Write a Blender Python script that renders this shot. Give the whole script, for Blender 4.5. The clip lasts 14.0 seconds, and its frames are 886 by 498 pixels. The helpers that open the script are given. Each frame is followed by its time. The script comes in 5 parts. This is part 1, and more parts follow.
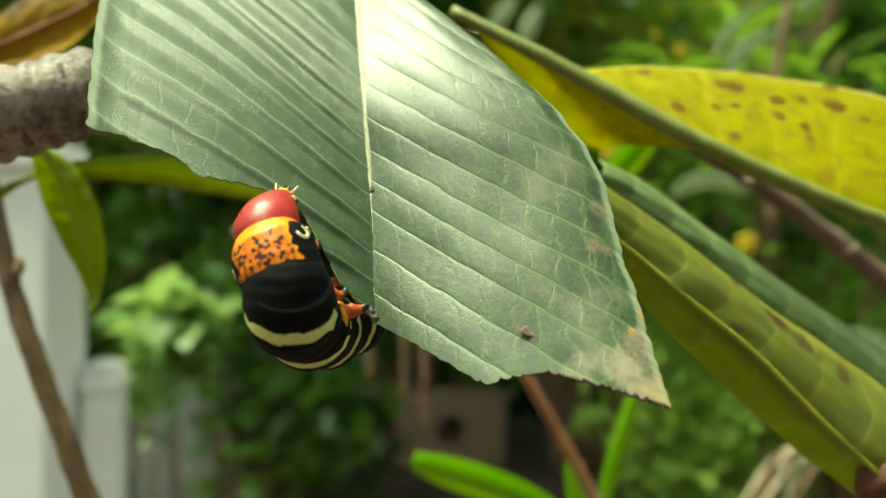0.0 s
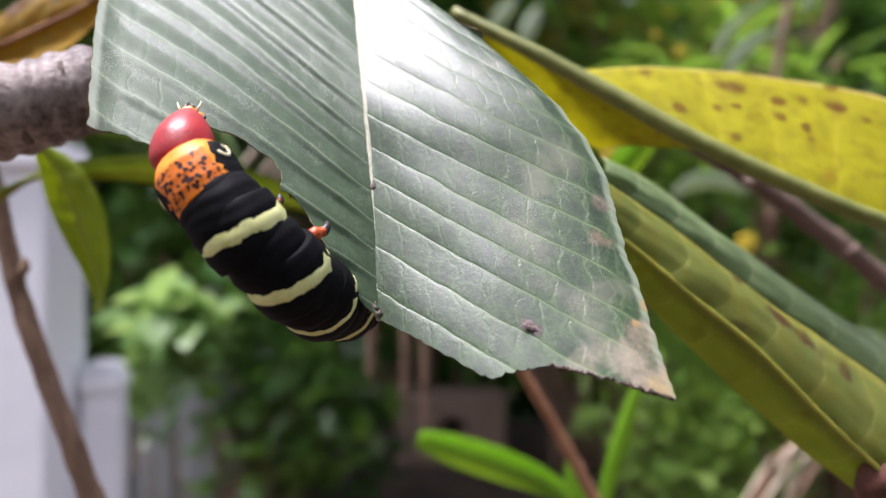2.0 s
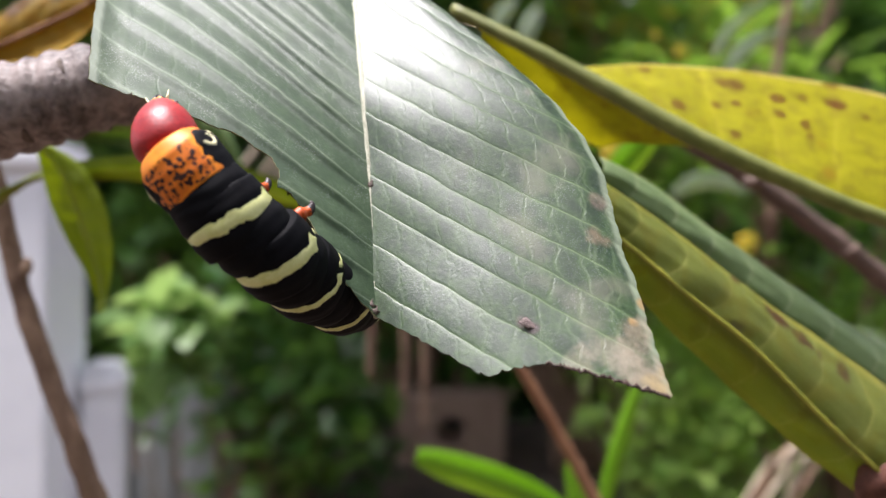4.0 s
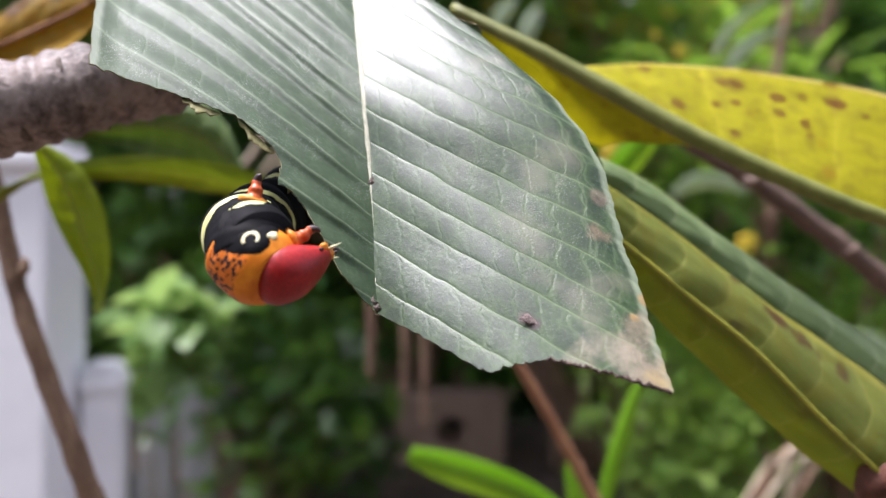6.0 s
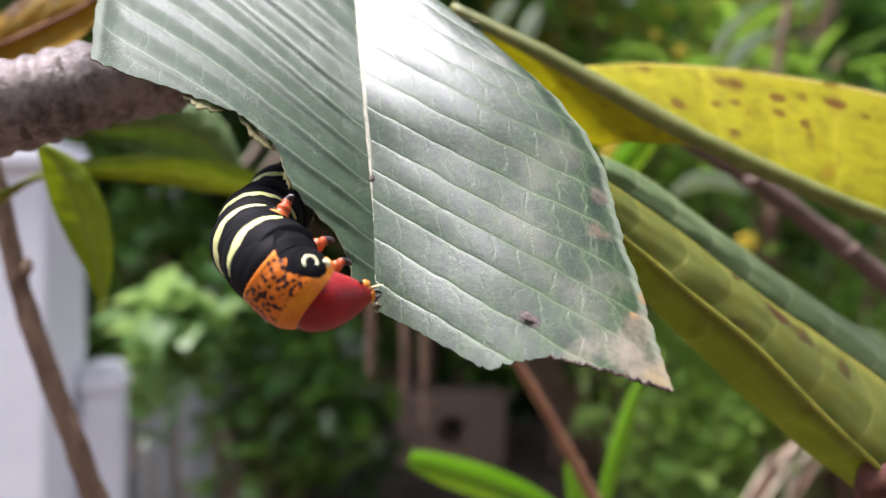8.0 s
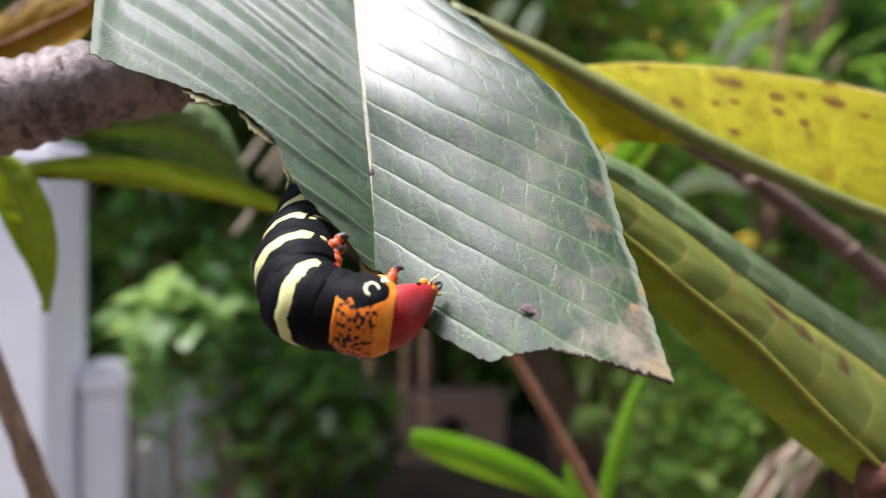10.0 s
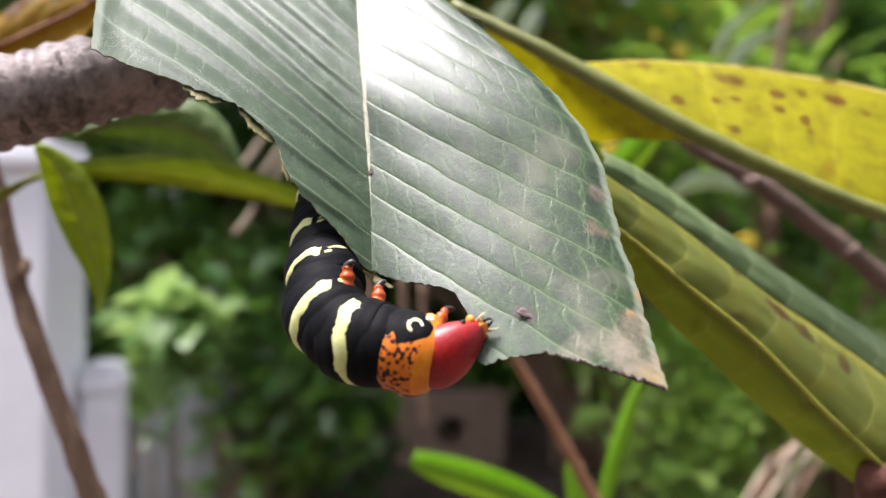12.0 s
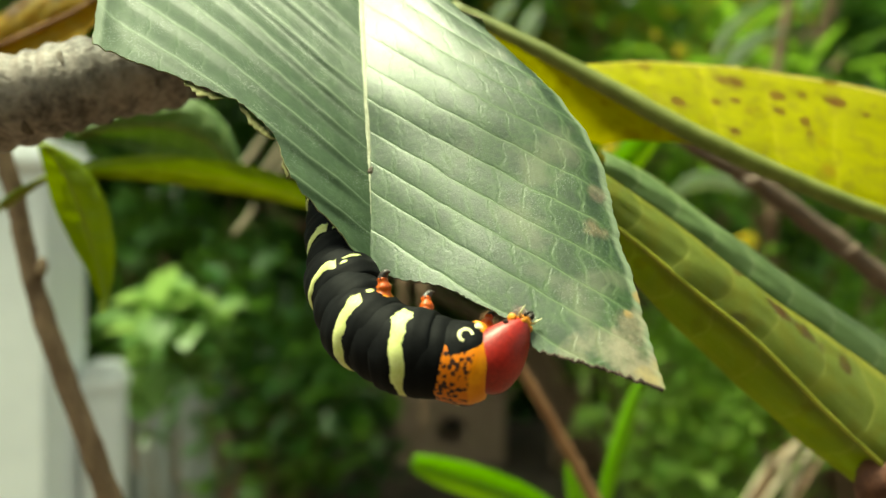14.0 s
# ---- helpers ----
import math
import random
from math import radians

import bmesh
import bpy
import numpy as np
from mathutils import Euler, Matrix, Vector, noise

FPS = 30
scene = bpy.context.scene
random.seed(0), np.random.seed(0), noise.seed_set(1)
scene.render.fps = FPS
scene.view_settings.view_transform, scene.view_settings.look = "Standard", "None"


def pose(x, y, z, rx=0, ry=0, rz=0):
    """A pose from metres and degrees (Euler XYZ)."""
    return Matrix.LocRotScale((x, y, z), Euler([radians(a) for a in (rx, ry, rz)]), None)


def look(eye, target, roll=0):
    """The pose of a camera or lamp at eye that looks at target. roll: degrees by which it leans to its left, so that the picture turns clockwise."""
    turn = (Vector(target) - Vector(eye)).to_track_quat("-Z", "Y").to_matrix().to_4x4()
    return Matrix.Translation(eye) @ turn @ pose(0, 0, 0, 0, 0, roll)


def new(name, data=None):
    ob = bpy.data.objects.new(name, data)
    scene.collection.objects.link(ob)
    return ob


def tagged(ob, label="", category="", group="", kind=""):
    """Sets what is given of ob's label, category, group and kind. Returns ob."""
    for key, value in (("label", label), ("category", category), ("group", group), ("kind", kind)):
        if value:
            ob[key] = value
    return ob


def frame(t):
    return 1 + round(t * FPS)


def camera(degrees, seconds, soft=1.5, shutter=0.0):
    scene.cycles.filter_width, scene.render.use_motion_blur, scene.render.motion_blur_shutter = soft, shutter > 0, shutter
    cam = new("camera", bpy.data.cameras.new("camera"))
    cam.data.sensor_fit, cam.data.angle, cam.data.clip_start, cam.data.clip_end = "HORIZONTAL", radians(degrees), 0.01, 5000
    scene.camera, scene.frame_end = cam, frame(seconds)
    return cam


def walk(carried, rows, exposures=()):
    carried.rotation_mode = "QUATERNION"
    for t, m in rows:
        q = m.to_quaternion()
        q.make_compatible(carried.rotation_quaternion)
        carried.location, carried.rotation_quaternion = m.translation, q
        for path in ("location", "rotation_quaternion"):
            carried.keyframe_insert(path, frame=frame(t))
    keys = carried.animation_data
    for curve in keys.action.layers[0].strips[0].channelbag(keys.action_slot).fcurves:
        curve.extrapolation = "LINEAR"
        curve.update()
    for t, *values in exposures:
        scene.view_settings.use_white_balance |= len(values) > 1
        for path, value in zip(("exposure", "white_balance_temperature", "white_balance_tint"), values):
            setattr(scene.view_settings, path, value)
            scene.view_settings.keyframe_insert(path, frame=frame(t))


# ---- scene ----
# ---- camera ----
cam = camera(60, 14.0)
cam.data.dof.use_dof = True
cam.data.dof.focus_distance = 0.129
cam.data.dof.aperture_fstop = 10.5
EYE, AIM = (0, 0, 0.7), (0, 1, 0.7)
walk(cam, [(0, look(EYE, AIM)), (14, look(EYE, AIM))],
     exposures=[(0, 0.57, 8200, -25), (1.1, 0.58, 8200, -25), (1.5, 0.64, 6000, 23), (2.0, 0.64, 6000, 23), (2.5, 0.78, 6000, 21), (3.0, 0.62, 6400, 12), (3.3, 0.57, 7200, -4), (3.9, 0.62, 6200, 18), (5.3, 0.67, 6000, 21),
                (8.2, 0.66, 6000, 22), (10.3, 0.56, 6000, 21), (11.0, 0.62, 6100, 21), (12.5, 0.75, 6350, 19), (13.0, 0.66, 6900, 6), (13.3, 0.62, 7600, -12), (14, 0.65, 8200, -25)])

# ---- light ----
SUN_UP, SUN_TURN = 73, -98
world = bpy.data.worlds.new("sky")
scene.world = world
world.use_nodes = True
wn = world.node_tree.nodes
sky = wn.new("ShaderNodeTexSky")
sky.sky_type, sky.sun_disc = "NISHITA", False
sky.sun_elevation, sky.sun_rotation = radians(SUN_UP), radians(SUN_TURN)
sky.dust_density, sky.air_density = 3.0, 1.0
wn["Background"].inputs[1].default_value = 0.12
pale = wn.new("ShaderNodeHueSaturation")
pale.inputs["Saturation"].default_value = 0.5
world.node_tree.links.new(sky.outputs[0], pale.inputs["Color"])
cloud = wn.new("ShaderNodeTexNoise")
cloud.inputs["Scale"].default_value, cloud.inputs["Detail"].default_value = 2.2, 4.0
lift = wn.new("ShaderNodeMix")
lift.data_type, lift.blend_type = "RGBA", "ADD"
veil = wn.new("ShaderNodeMix")
veil.data_type = "RGBA"
veil.inputs[6].default_value, veil.inputs[7].default_value = (0.6, 0.62, 0.66, 1), (1.9, 1.93, 1.98, 1)
world.node_tree.links.new(cloud.outputs["Fac"], veil.inputs[0])
lift.inputs[0].default_value = 1.0
world.node_tree.links.new(pale.outputs[0], lift.inputs[6])
world.node_tree.links.new(veil.outputs[2], lift.inputs[7])
world.node_tree.links.new(lift.outputs[2], wn["Background"].inputs[0])
sun = new("sun", bpy.data.lights.new("sun", "SUN"))
sun.data.energy, sun.data.angle, sun.data.color = 5.6, radians(25), (1.0, 0.96, 0.9)
sun_way = Vector((math.sin(radians(SUN_TURN)) * math.cos(radians(SUN_UP)), math.cos(radians(SUN_TURN)) * math.cos(radians(SUN_UP)), math.sin(radians(SUN_UP))))
sun.matrix_world = look(sun_way * 20, (0, 0, 0))


# ---- materials ----
def nodes_of(name):
    m = bpy.data.materials.new(name)
    m.use_nodes = True
    nt = m.node_tree
    return m, nt, nt.nodes["Principled BSDF"]


def math_node(nt, op, a, b=None, c=None):
    n = nt.nodes.new("ShaderNodeMath")
    n.operation = op
    for i, v in enumerate((a, b, c)):
        if v is None:
            continue
        if isinstance(v, (int, float)):
            n.inputs[i].default_value = v
        else:
            nt.links.new(v, n.inputs[i])
    return n.outputs[0]


def mix(nt, fac, a, b):
    n = nt.nodes.new("ShaderNodeMix")
    n.data_type = "RGBA"
    for slot, v in ((0, fac), (6, a), (7, b)):
        if isinstance(v, (int, float)):
            n.inputs[slot].default_value = v
        elif isinstance(v, tuple):
            n.inputs[slot].default_value = (*v, 1)
        else:
            nt.links.new(v, n.inputs[slot])
    return n.outputs[2]


def ramp(nt, value, lo, hi):
    n = nt.nodes.new("ShaderNodeMapRange")
    n.interpolation_type = "SMOOTHSTEP"
    nt.links.new(value, n.inputs[0])
    n.inputs[1].default_value, n.inputs[2].default_value = lo, hi
    return n.outputs[0]


def texture(nt, kind, scale, detail=3.0, stretch=(1, 1, 1)):
    co = nt.nodes.new("ShaderNodeTexCoord")
    mp = nt.nodes.new("ShaderNodeMapping")
    mp.inputs["Scale"].default_value = stretch
    nt.links.new(co.outputs["Object"], mp.inputs[0])
    tx = nt.nodes.new(kind)
    tx.inputs["Scale"].default_value = scale
    if kind == "ShaderNodeTexNoise":
        tx.inputs["Detail"].default_value = detail
    nt.links.new(mp.outputs[0], tx.inputs["Vector"])
    return tx


def bump(nt, shader, height, strength, distance):
    b = nt.nodes.new("ShaderNodeBump")
    b.inputs["Strength"].default_value, b.inputs["Distance"].default_value = strength, distance
    nt.links.new(height, b.inputs["Height"])
    nt.links.new(b.outputs[0], shader.inputs["Normal"])


def see_through(nt, shader, colour, share):
    """Lets light through a thin leaf."""
    tr = nt.nodes.new("ShaderNodeBsdfTranslucent")
    if isinstance(colour, tuple):
        tr.inputs[0].default_value = (*colour, 1)
    else:
        nt.links.new(colour, tr.inputs[0])
    mx = nt.nodes.new("ShaderNodeMixShader")
    mx.inputs[0].default_value = share
    nt.links.new(shader.outputs[0], mx.inputs[1])
    nt.links.new(tr.outputs[0], mx.inputs[2])
    nt.links.new(mx.outputs[0], nt.nodes["Material Output"].inputs[0])


def plain(name, a, b, scale, rough=0.6, relief=0.3, depth=0.001, fine=0.35, stretch=(1, 1, 1), through_share=0.0, vary=0.0, metallic=0.0, through_tint=None):
    """Two tones mixed at two scales, with a fine relief."""
    m, nt, sh = nodes_of(name)
    big = texture(nt, "ShaderNodeTexNoise", scale, 2, stretch)
    small = texture(nt, "ShaderNodeTexNoise", scale * 7, 4, stretch)
    f = math_node(nt, "ADD", math_node(nt, "MULTIPLY", big.outputs["Fac"], 1 - fine), math_node(nt, "MULTIPLY", small.outputs["Fac"], fine))
    col = mix(nt, ramp(nt, f, 0.32, 0.68), a, b)
    if vary:
        geo = nt.nodes.new("ShaderNodeNewGeometry")
        hsv = nt.nodes.new("ShaderNodeHueSaturation")
        nt.links.new(math_node(nt, "ADD", math_node(nt, "MULTIPLY", geo.outputs["Random Per Island"], vary), 1 - vary / 2), hsv.inputs["Value"])
        nt.links.new(math_node(nt, "ADD", math_node(nt, "MULTIPLY", geo.outputs["Random Per Island"], vary * 0.06), 0.5 - vary * 0.03), hsv.inputs["Hue"])
        nt.links.new(col, hsv.inputs["Color"])
        col = hsv.outputs[0]
    nt.links.new(col, sh.inputs["Base Color"])
    sh.inputs["Roughness"].default_value, sh.inputs["Metallic"].default_value = rough, metallic
    bump(nt, sh, small.outputs["Fac"], relief, depth)
    if through_share:
        see_through(nt, sh, through_tint or col, through_share)
    return m


def vein_distance(nt, uv_name="lay"):
    """Across-leaf share and the distance to the nearest side vein, from the blade's own layout."""
    uv = nt.nodes.new("ShaderNodeUVMap")
    uv.uv_map = uv_name
    sep = nt.nodes.new("ShaderNodeSeparateXYZ")
    nt.links.new(uv.outputs[0], sep.inputs[0])
    wob = texture(nt, "ShaderNodeTexNoise", 120, 2)
    u = math_node(nt, "ADD", sep.outputs[0], math_node(nt, "MULTIPLY", math_node(nt, "SUBTRACT", wob.outputs["Fac"], 0.5), 0.22))
    return math_node(nt, "PINGPONG", u, 0.5), sep.outputs[1], u


def blade_material(name, dark, light, vein, rough, share, through_tint, net=0.35, fuzz=0.0, dust=0.0, stain=None, vein_wide=0.09, spots=None, rim=None, rim_wide=0.0, gloss=0.5, loop=False):
    m, nt, sh = nodes_of(name)
    away, across, u = vein_distance(nt)
    cloud = texture(nt, "ShaderNodeTexNoise", 45, 3)
    grain = texture(nt, "ShaderNodeTexNoise", 1300, 4)
    mottle = texture(nt, "ShaderNodeTexNoise", 230, 4)
    cells = texture(nt, "ShaderNodeTexVoronoi", 330)
    cells.feature = "DISTANCE_TO_EDGE"
    f = math_node(nt, "ADD", math_node(nt, "MULTIPLY", cloud.outputs["Fac"], 0.3), math_node(nt, "ADD", math_node(nt, "MULTIPLY", mottle.outputs["Fac"], 0.3), math_node(nt, "MULTIPLY", grain.outputs["Fac"], 0.4)))
    col = mix(nt, ramp(nt, f, 0.38, 0.62), dark, light)
    # cross veins: each strip between two side veins has its own rungs
    strip = math_node(nt, "FRACT", math_node(nt, "MULTIPLY", math_node(nt, "SINE", math_node(nt, "MULTIPLY", math_node(nt, "FLOOR", u), 12.9)), 437.5))
    rung = math_node(nt, "ADD", math_node(nt, "MULTIPLY", across, 10.0), math_node(nt, "ADD", strip, math_node(nt, "MULTIPLY", mottle.outputs["Fac"], 1.1)))
    inside = math_node(nt, "MINIMUM", math_node(nt, "PINGPONG", rung, 0.5), away)
    cross = math_node(nt, "SUBTRACT", 1.0, ramp(nt, inside, 0.01, 0.1))
    cell_tone = texture(nt, "ShaderNodeTexNoise", 260, 2)
    sunk = math_node(nt, "MULTIPLY", ramp(nt, inside, 0.04, 0.3), ramp(nt, cell_tone.outputs["Fac"], 0.35, 0.6))
    col = mix(nt, math_node(nt, "MULTIPLY", sunk, min(0.7, net * 3.2)), col, tuple(0.62 * v for v in dark))
    outer = math_node(nt, "ADD", 0.2, math_node(nt, "MULTIPLY", ramp(nt, across, 0.4, 0.9), 0.8))
    col = mix(nt, math_node(nt, "MULTIPLY", math_node(nt, "MULTIPLY", cross, outer), net), col, vein)
    netting = math_node(nt, "MULTIPLY", math_node(nt, "SUBTRACT", 1.0, ramp(nt, cells.outputs["Distance"], 0.0, 0.09)), net * 0.4)
    col = mix(nt, netting, col, vein)
    line = math_node(nt, "SUBTRACT", 1.0, ramp(nt, away, vein_wide * 0.25, vein_wide))
    if loop:
        ring = math_node(nt, "ADD", 0.875, math_node(nt, "MULTIPLY", math_node(nt, "COSINE", math_node(nt, "MULTIPLY", u, 2 * math.pi)), -0.014))
        ring = math_node(nt, "ADD", ring, math_node(nt, "MULTIPLY", math_node(nt, "SUBTRACT", cloud.outputs["Fac"], 0.5), 0.07))
        off = math_node(nt, "ABSOLUTE", math_node(nt, "SUBTRACT", across, ring))
        line = math_node(nt, "MAXIMUM", math_node(nt, "MULTIPLY", line, math_node(nt, "SUBTRACT", 1.0, ramp(nt, across, 0.88, 0.95))), math_node(nt, "SUBTRACT", 0.4, ramp(nt, off, 0.003, 0.011)))
    faint = math_node(nt, "ADD", 0.35, math_node(nt, "MULTIPLY", mottle.outputs["Fac"], 0.6))
    col = mix(nt, math_node(nt, "MULTIPLY", line, faint), col, vein)
    if loop:
        bleached = texture(nt, "ShaderNodeTexNoise", 95, 4)
        patch = math_node(nt, "MULTIPLY", ramp(nt, bleached.outputs["Fac"], 0.52, 0.68), ramp(nt, across, 0.25, 0.7))
        col = mix(nt, math_node(nt, "MULTIPLY", patch, 0.42), col, (0.2, 0.19, 0.13))
    if rim:
        col = mix(nt, math_node(nt, "MULTIPLY", ramp(nt, across, 0.865, 0.89), rim_wide), col, rim)
        col = mix(nt, math_node(nt, "MULTIPLY", ramp(nt, across, 0.96, 0.985), 0.7), col, rim)
    for place, reach, tint, strength in stain or ():
        co = nt.nodes.new("ShaderNodeTexCoord")
        far = nt.nodes.new("ShaderNodeVectorMath")
        far.operation = "DISTANCE"
        far.inputs[1].default_value = place
        nt.links.new(co.outputs["Object"], far.inputs[0])
        ragged = math_node(nt, "ADD", far.outputs["Value"], math_node(nt, "MULTIPLY", math_node(nt, "SUBTRACT", mottle.outputs["Fac"], 0.5), reach * 2.4))
        old = math_node(nt, "SUBTRACT", 1.0, ramp(nt, ragged, reach * 0.3, reach * 1.05))
        col = mix(nt, math_node(nt, "MULTIPLY", old, math_node(nt, "ADD", strength - 0.3, math_node(nt, "MULTIPLY", grain.outputs["Fac"], 0.6))), col, tint)
    if spots:
        tone, many, size = spots
        sp = texture(nt, "ShaderNodeTexVoronoi", many)
        chance = nt.nodes.new("ShaderNodeSeparateXYZ")
        nt.links.new(sp.outputs["Color"], chance.inputs[0])
        wide = math_node(nt, "MULTIPLY", math_node(nt, "SUBTRACT", chance.outputs[0], 1 - size), 1.15)
        wide = math_node(nt, "MULTIPLY", wide, ramp(nt, across, 0.0, 0.5))
        uneven = math_node(nt, "ADD", sp.outputs["Distance"], math_node(nt, "MULTIPLY", math_node(nt, "SUBTRACT", mottle.outputs["Fac"], 0.5), 0.25))
        hit = ramp(nt, math_node(nt, "SUBTRACT", wide, uneven), -0.02, 0.06)
        col = mix(nt, math_node(nt, "MULTIPLY", hit, 0.85), col, tone)
        faint_spots = texture(nt, "ShaderNodeTexNoise", many * 1.7, 4)
        col = mix(nt, math_node(nt, "MULTIPLY", ramp(nt, faint_spots.outputs["Fac"], 0.5, 0.62), 0.5), col, tuple(0.5 * v + 0.14 for v in tone[:2]) + (0.01,))
    if dust:
        speck = texture(nt, "ShaderNodeTexVoronoi", 3300)
        thin = texture(nt, "ShaderNodeTexNoise", 160, 3)
        lit = math_node(nt, "MULTIPLY", math_node(nt, "SUBTRACT", 1.0, ramp(nt, speck.outputs["Distance"], 0.15, 0.34)), ramp(nt, thin.outputs["Fac"], 0.4, 0.7))
        col = mix(nt, math_node(nt, "MULTIPLY", lit, dust), col, (0.55, 0.6, 0.5))
    nt.links.new(col, sh.inputs["Base Color"])
    sh.inputs["Roughness"].default_value = rough
    nt.links.new(math_node(nt, "ADD", rough - 0.08, math_node(nt, "MULTIPLY", cloud.outputs["Fac"], 0.16)), sh.inputs["Roughness"])
    hair = texture(nt, "ShaderNodeTexNoise", 4200, 3)
    h = math_node(nt, "ADD", math_node(nt, "MULTIPLY", grain.outputs["Fac"], 0.16), math_node(nt, "MULTIPLY", mottle.outputs["Fac"], 0.25))
    h = math_node(nt, "SUBTRACT", h, math_node(nt, "MULTIPLY", cross, 0.14))
    h = math_node(nt, "SUBTRACT", h, math_node(nt, "MULTIPLY", line, 0.2))
    h = math_node(nt, "ADD", h, math_node(nt, "MULTIPLY", hair.outputs["Fac"], 0.34))
    bump(nt, sh, h, 0.8, 0.0002)
    sh.inputs["Specular IOR Level"].default_value = gloss
    sh.inputs["Sheen Weight"].default_value, sh.inputs["Sheen Roughness"].default_value = fuzz, 0.45
    see_through(nt, sh, through_tint, share)
    return m


LEAF_BASE = (-0.0130, 0.1380, 0.7103)


def on_leaf(p):
    return tuple(u - v for u, v in zip(p, LEAF_BASE))


# old marks on the blade: place, reach, tint, strength
SCARS = [(on_leaf((0.0308, 0.1127, 0.6785)), 0.0085, (0.34, 0.27, 0.19), 0.7), (on_leaf((0.0254, 0.1144, 0.6832)), 0.0045, (0.3, 0.26, 0.18), 0.5), (on_leaf((0.0322, 0.1126, 0.6781)), 0.0035, (0.46, 0.33, 0.12), 0.5),
         (on_leaf((0.0296, 0.1175, 0.6862)), 0.004, (0.36, 0.28, 0.19), 0.5), (on_leaf((0.0314, 0.1213, 0.6897)), 0.0014, (0.5, 0.26, 0.06), 0.6), (on_leaf((0.0291, 0.1184, 0.6874)), 0.0012, (0.5, 0.28, 0.08), 0.55),
         (on_leaf((0.0126, 0.1185, 0.6874)), 0.0013, (0.05, 0.024, 0.018), 1.0), (on_leaf((0.0140, 0.1178, 0.6865)), 0.0013, (0.045, 0.022, 0.018), 1.0), (on_leaf((0.0118, 0.118, 0.6885)), 0.0012, (0.26, 0.2, 0.15), 0.6),
         (on_leaf((0.0265, 0.1302, 0.7066)), 0.0022, (0.3, 0.2, 0.15), 0.36), (on_leaf((0.0257, 0.1261, 0.7015)), 0.002, (0.34, 0.21, 0.14), 0.42), (on_leaf((0.0272, 0.1262, 0.7005)), 0.0016, (0.34, 0.21, 0.14), 0.42),
         (on_leaf((0.0161, 0.1401, 0.7275)), 0.0018, (0.34, 0.29, 0.21), 0.34), (on_leaf((-0.0407, 0.1353, 0.723)), 0.0018, (0.2, 0.15, 0.13), 0.6),
         (on_leaf((0.0206, 0.1138, 0.6816)), 0.003, (0.3, 0.26, 0.17), 0.35)]
LEAF_NARROW = blade_material("leaf_green_narrow_half", (0.022, 0.052, 0.014), (0.042, 0.08, 0.026), (0.16, 0.22, 0.12), 0.55, 0.08, (0.3, 0.5, 0.08), net=0.12, fuzz=0.06, dust=0.6, stain=SCARS[13:14], rim=(0.5, 0.55, 0.42), rim_wide=0.12, vein_wide=0.05, gloss=0.6)
LEAF = blade_material("leaf_green", (0.0125, 0.036, 0.007), (0.039, 0.082, 0.017), (0.14, 0.205, 0.085), 0.44, 0.1, (0.3, 0.5, 0.08), net=0.3, fuzz=0.0, dust=0.3, stain=SCARS, rim=(0.32, 0.38, 0.24), vein_wide=0.034, gloss=0.75, loop=True)
MEMBRANE = plain("torn_leaf_skin", (0.22, 0.2, 0.07), (0.4, 0.37, 0.15), 500, 0.6, 0.4, 0.0002, 0.5, through_share=0.3)
CUT = plain("chewed_rim", (0.04, 0.024, 0.01), (0.26, 0.21, 0.08), 700, 0.7, 0.5, 0.0002, 0.5)
CUT_PALE = plain("chewed_rim_pale", (0.26, 0.26, 0.09), (0.52, 0.5, 0.24), 700, 0.7, 0.5, 0.0002, 0.5)
LEAF_RIB = plain("leaf_rib", (0.3, 0.3, 0.2), (0.5, 0.49, 0.36), 320, 0.6, 0.5, 0.0002, 0.5)
def marks(base, places, reach, tint, strength):
    return [(tuple(u - v for u, v in zip(p, base)), reach * (0.7 + 0.6 * ((k * 7) % 5) / 4), tint, strength) for k, p in enumerate(places)]


YELLOW_MARKS = marks((0.0024, 0.2050, 0.7636), [(0.0693, 0.2072, 0.7456), (0.076, 0.2082, 0.7452), (0.079, 0.2079, 0.7443), (0.0982, 0.208, 0.7412), (0.1055, 0.2076, 0.7393), (0.1134, 0.2053, 0.7352), (0.0739, 0.1945, 0.7291)], 0.0026, (0.12, 0.03, 0.006), 0.9)
YELLOW_MARKS += marks((0.0024, 0.2050, 0.7636), [(0.0882, 0.2026, 0.7374), (0.0804, 0.1999, 0.7355), (0.0973, 0.1926, 0.7193), (0.0669, 0.195, 0.7325), (0.0985, 0.1978, 0.7278)], 0.0022, (0.34, 0.14, 0.008), 0.6)
YELLOW_MARKS += marks((0.0024, 0.2050, 0.7636), [(0.0463, 0.2055, 0.7316)], 0.005, (0.09, 0.025, 0.008), 0.9)
OLIVE_MARKS = marks((0.0288, 0.1660, 0.7087), [(0.0733, 0.1728, 0.6859), (0.075, 0.1725, 0.684), (0.0768, 0.1722, 0.6824), (0.0788, 0.1722, 0.6808), (0.0807, 0.1723, 0.6792), (0.0654, 0.1721, 0.6925)], 0.002, (0.09, 0.03, 0.012), 0.9)
OLIVE_MARKS += marks((0.0288, 0.1660, 0.7087), [(0.0809, 0.1726, 0.6622), (0.0568, 0.1731, 0.681), (0.0646, 0.1667, 0.6823)], 0.0025, (0.06, 0.03, 0.012), 0.8)
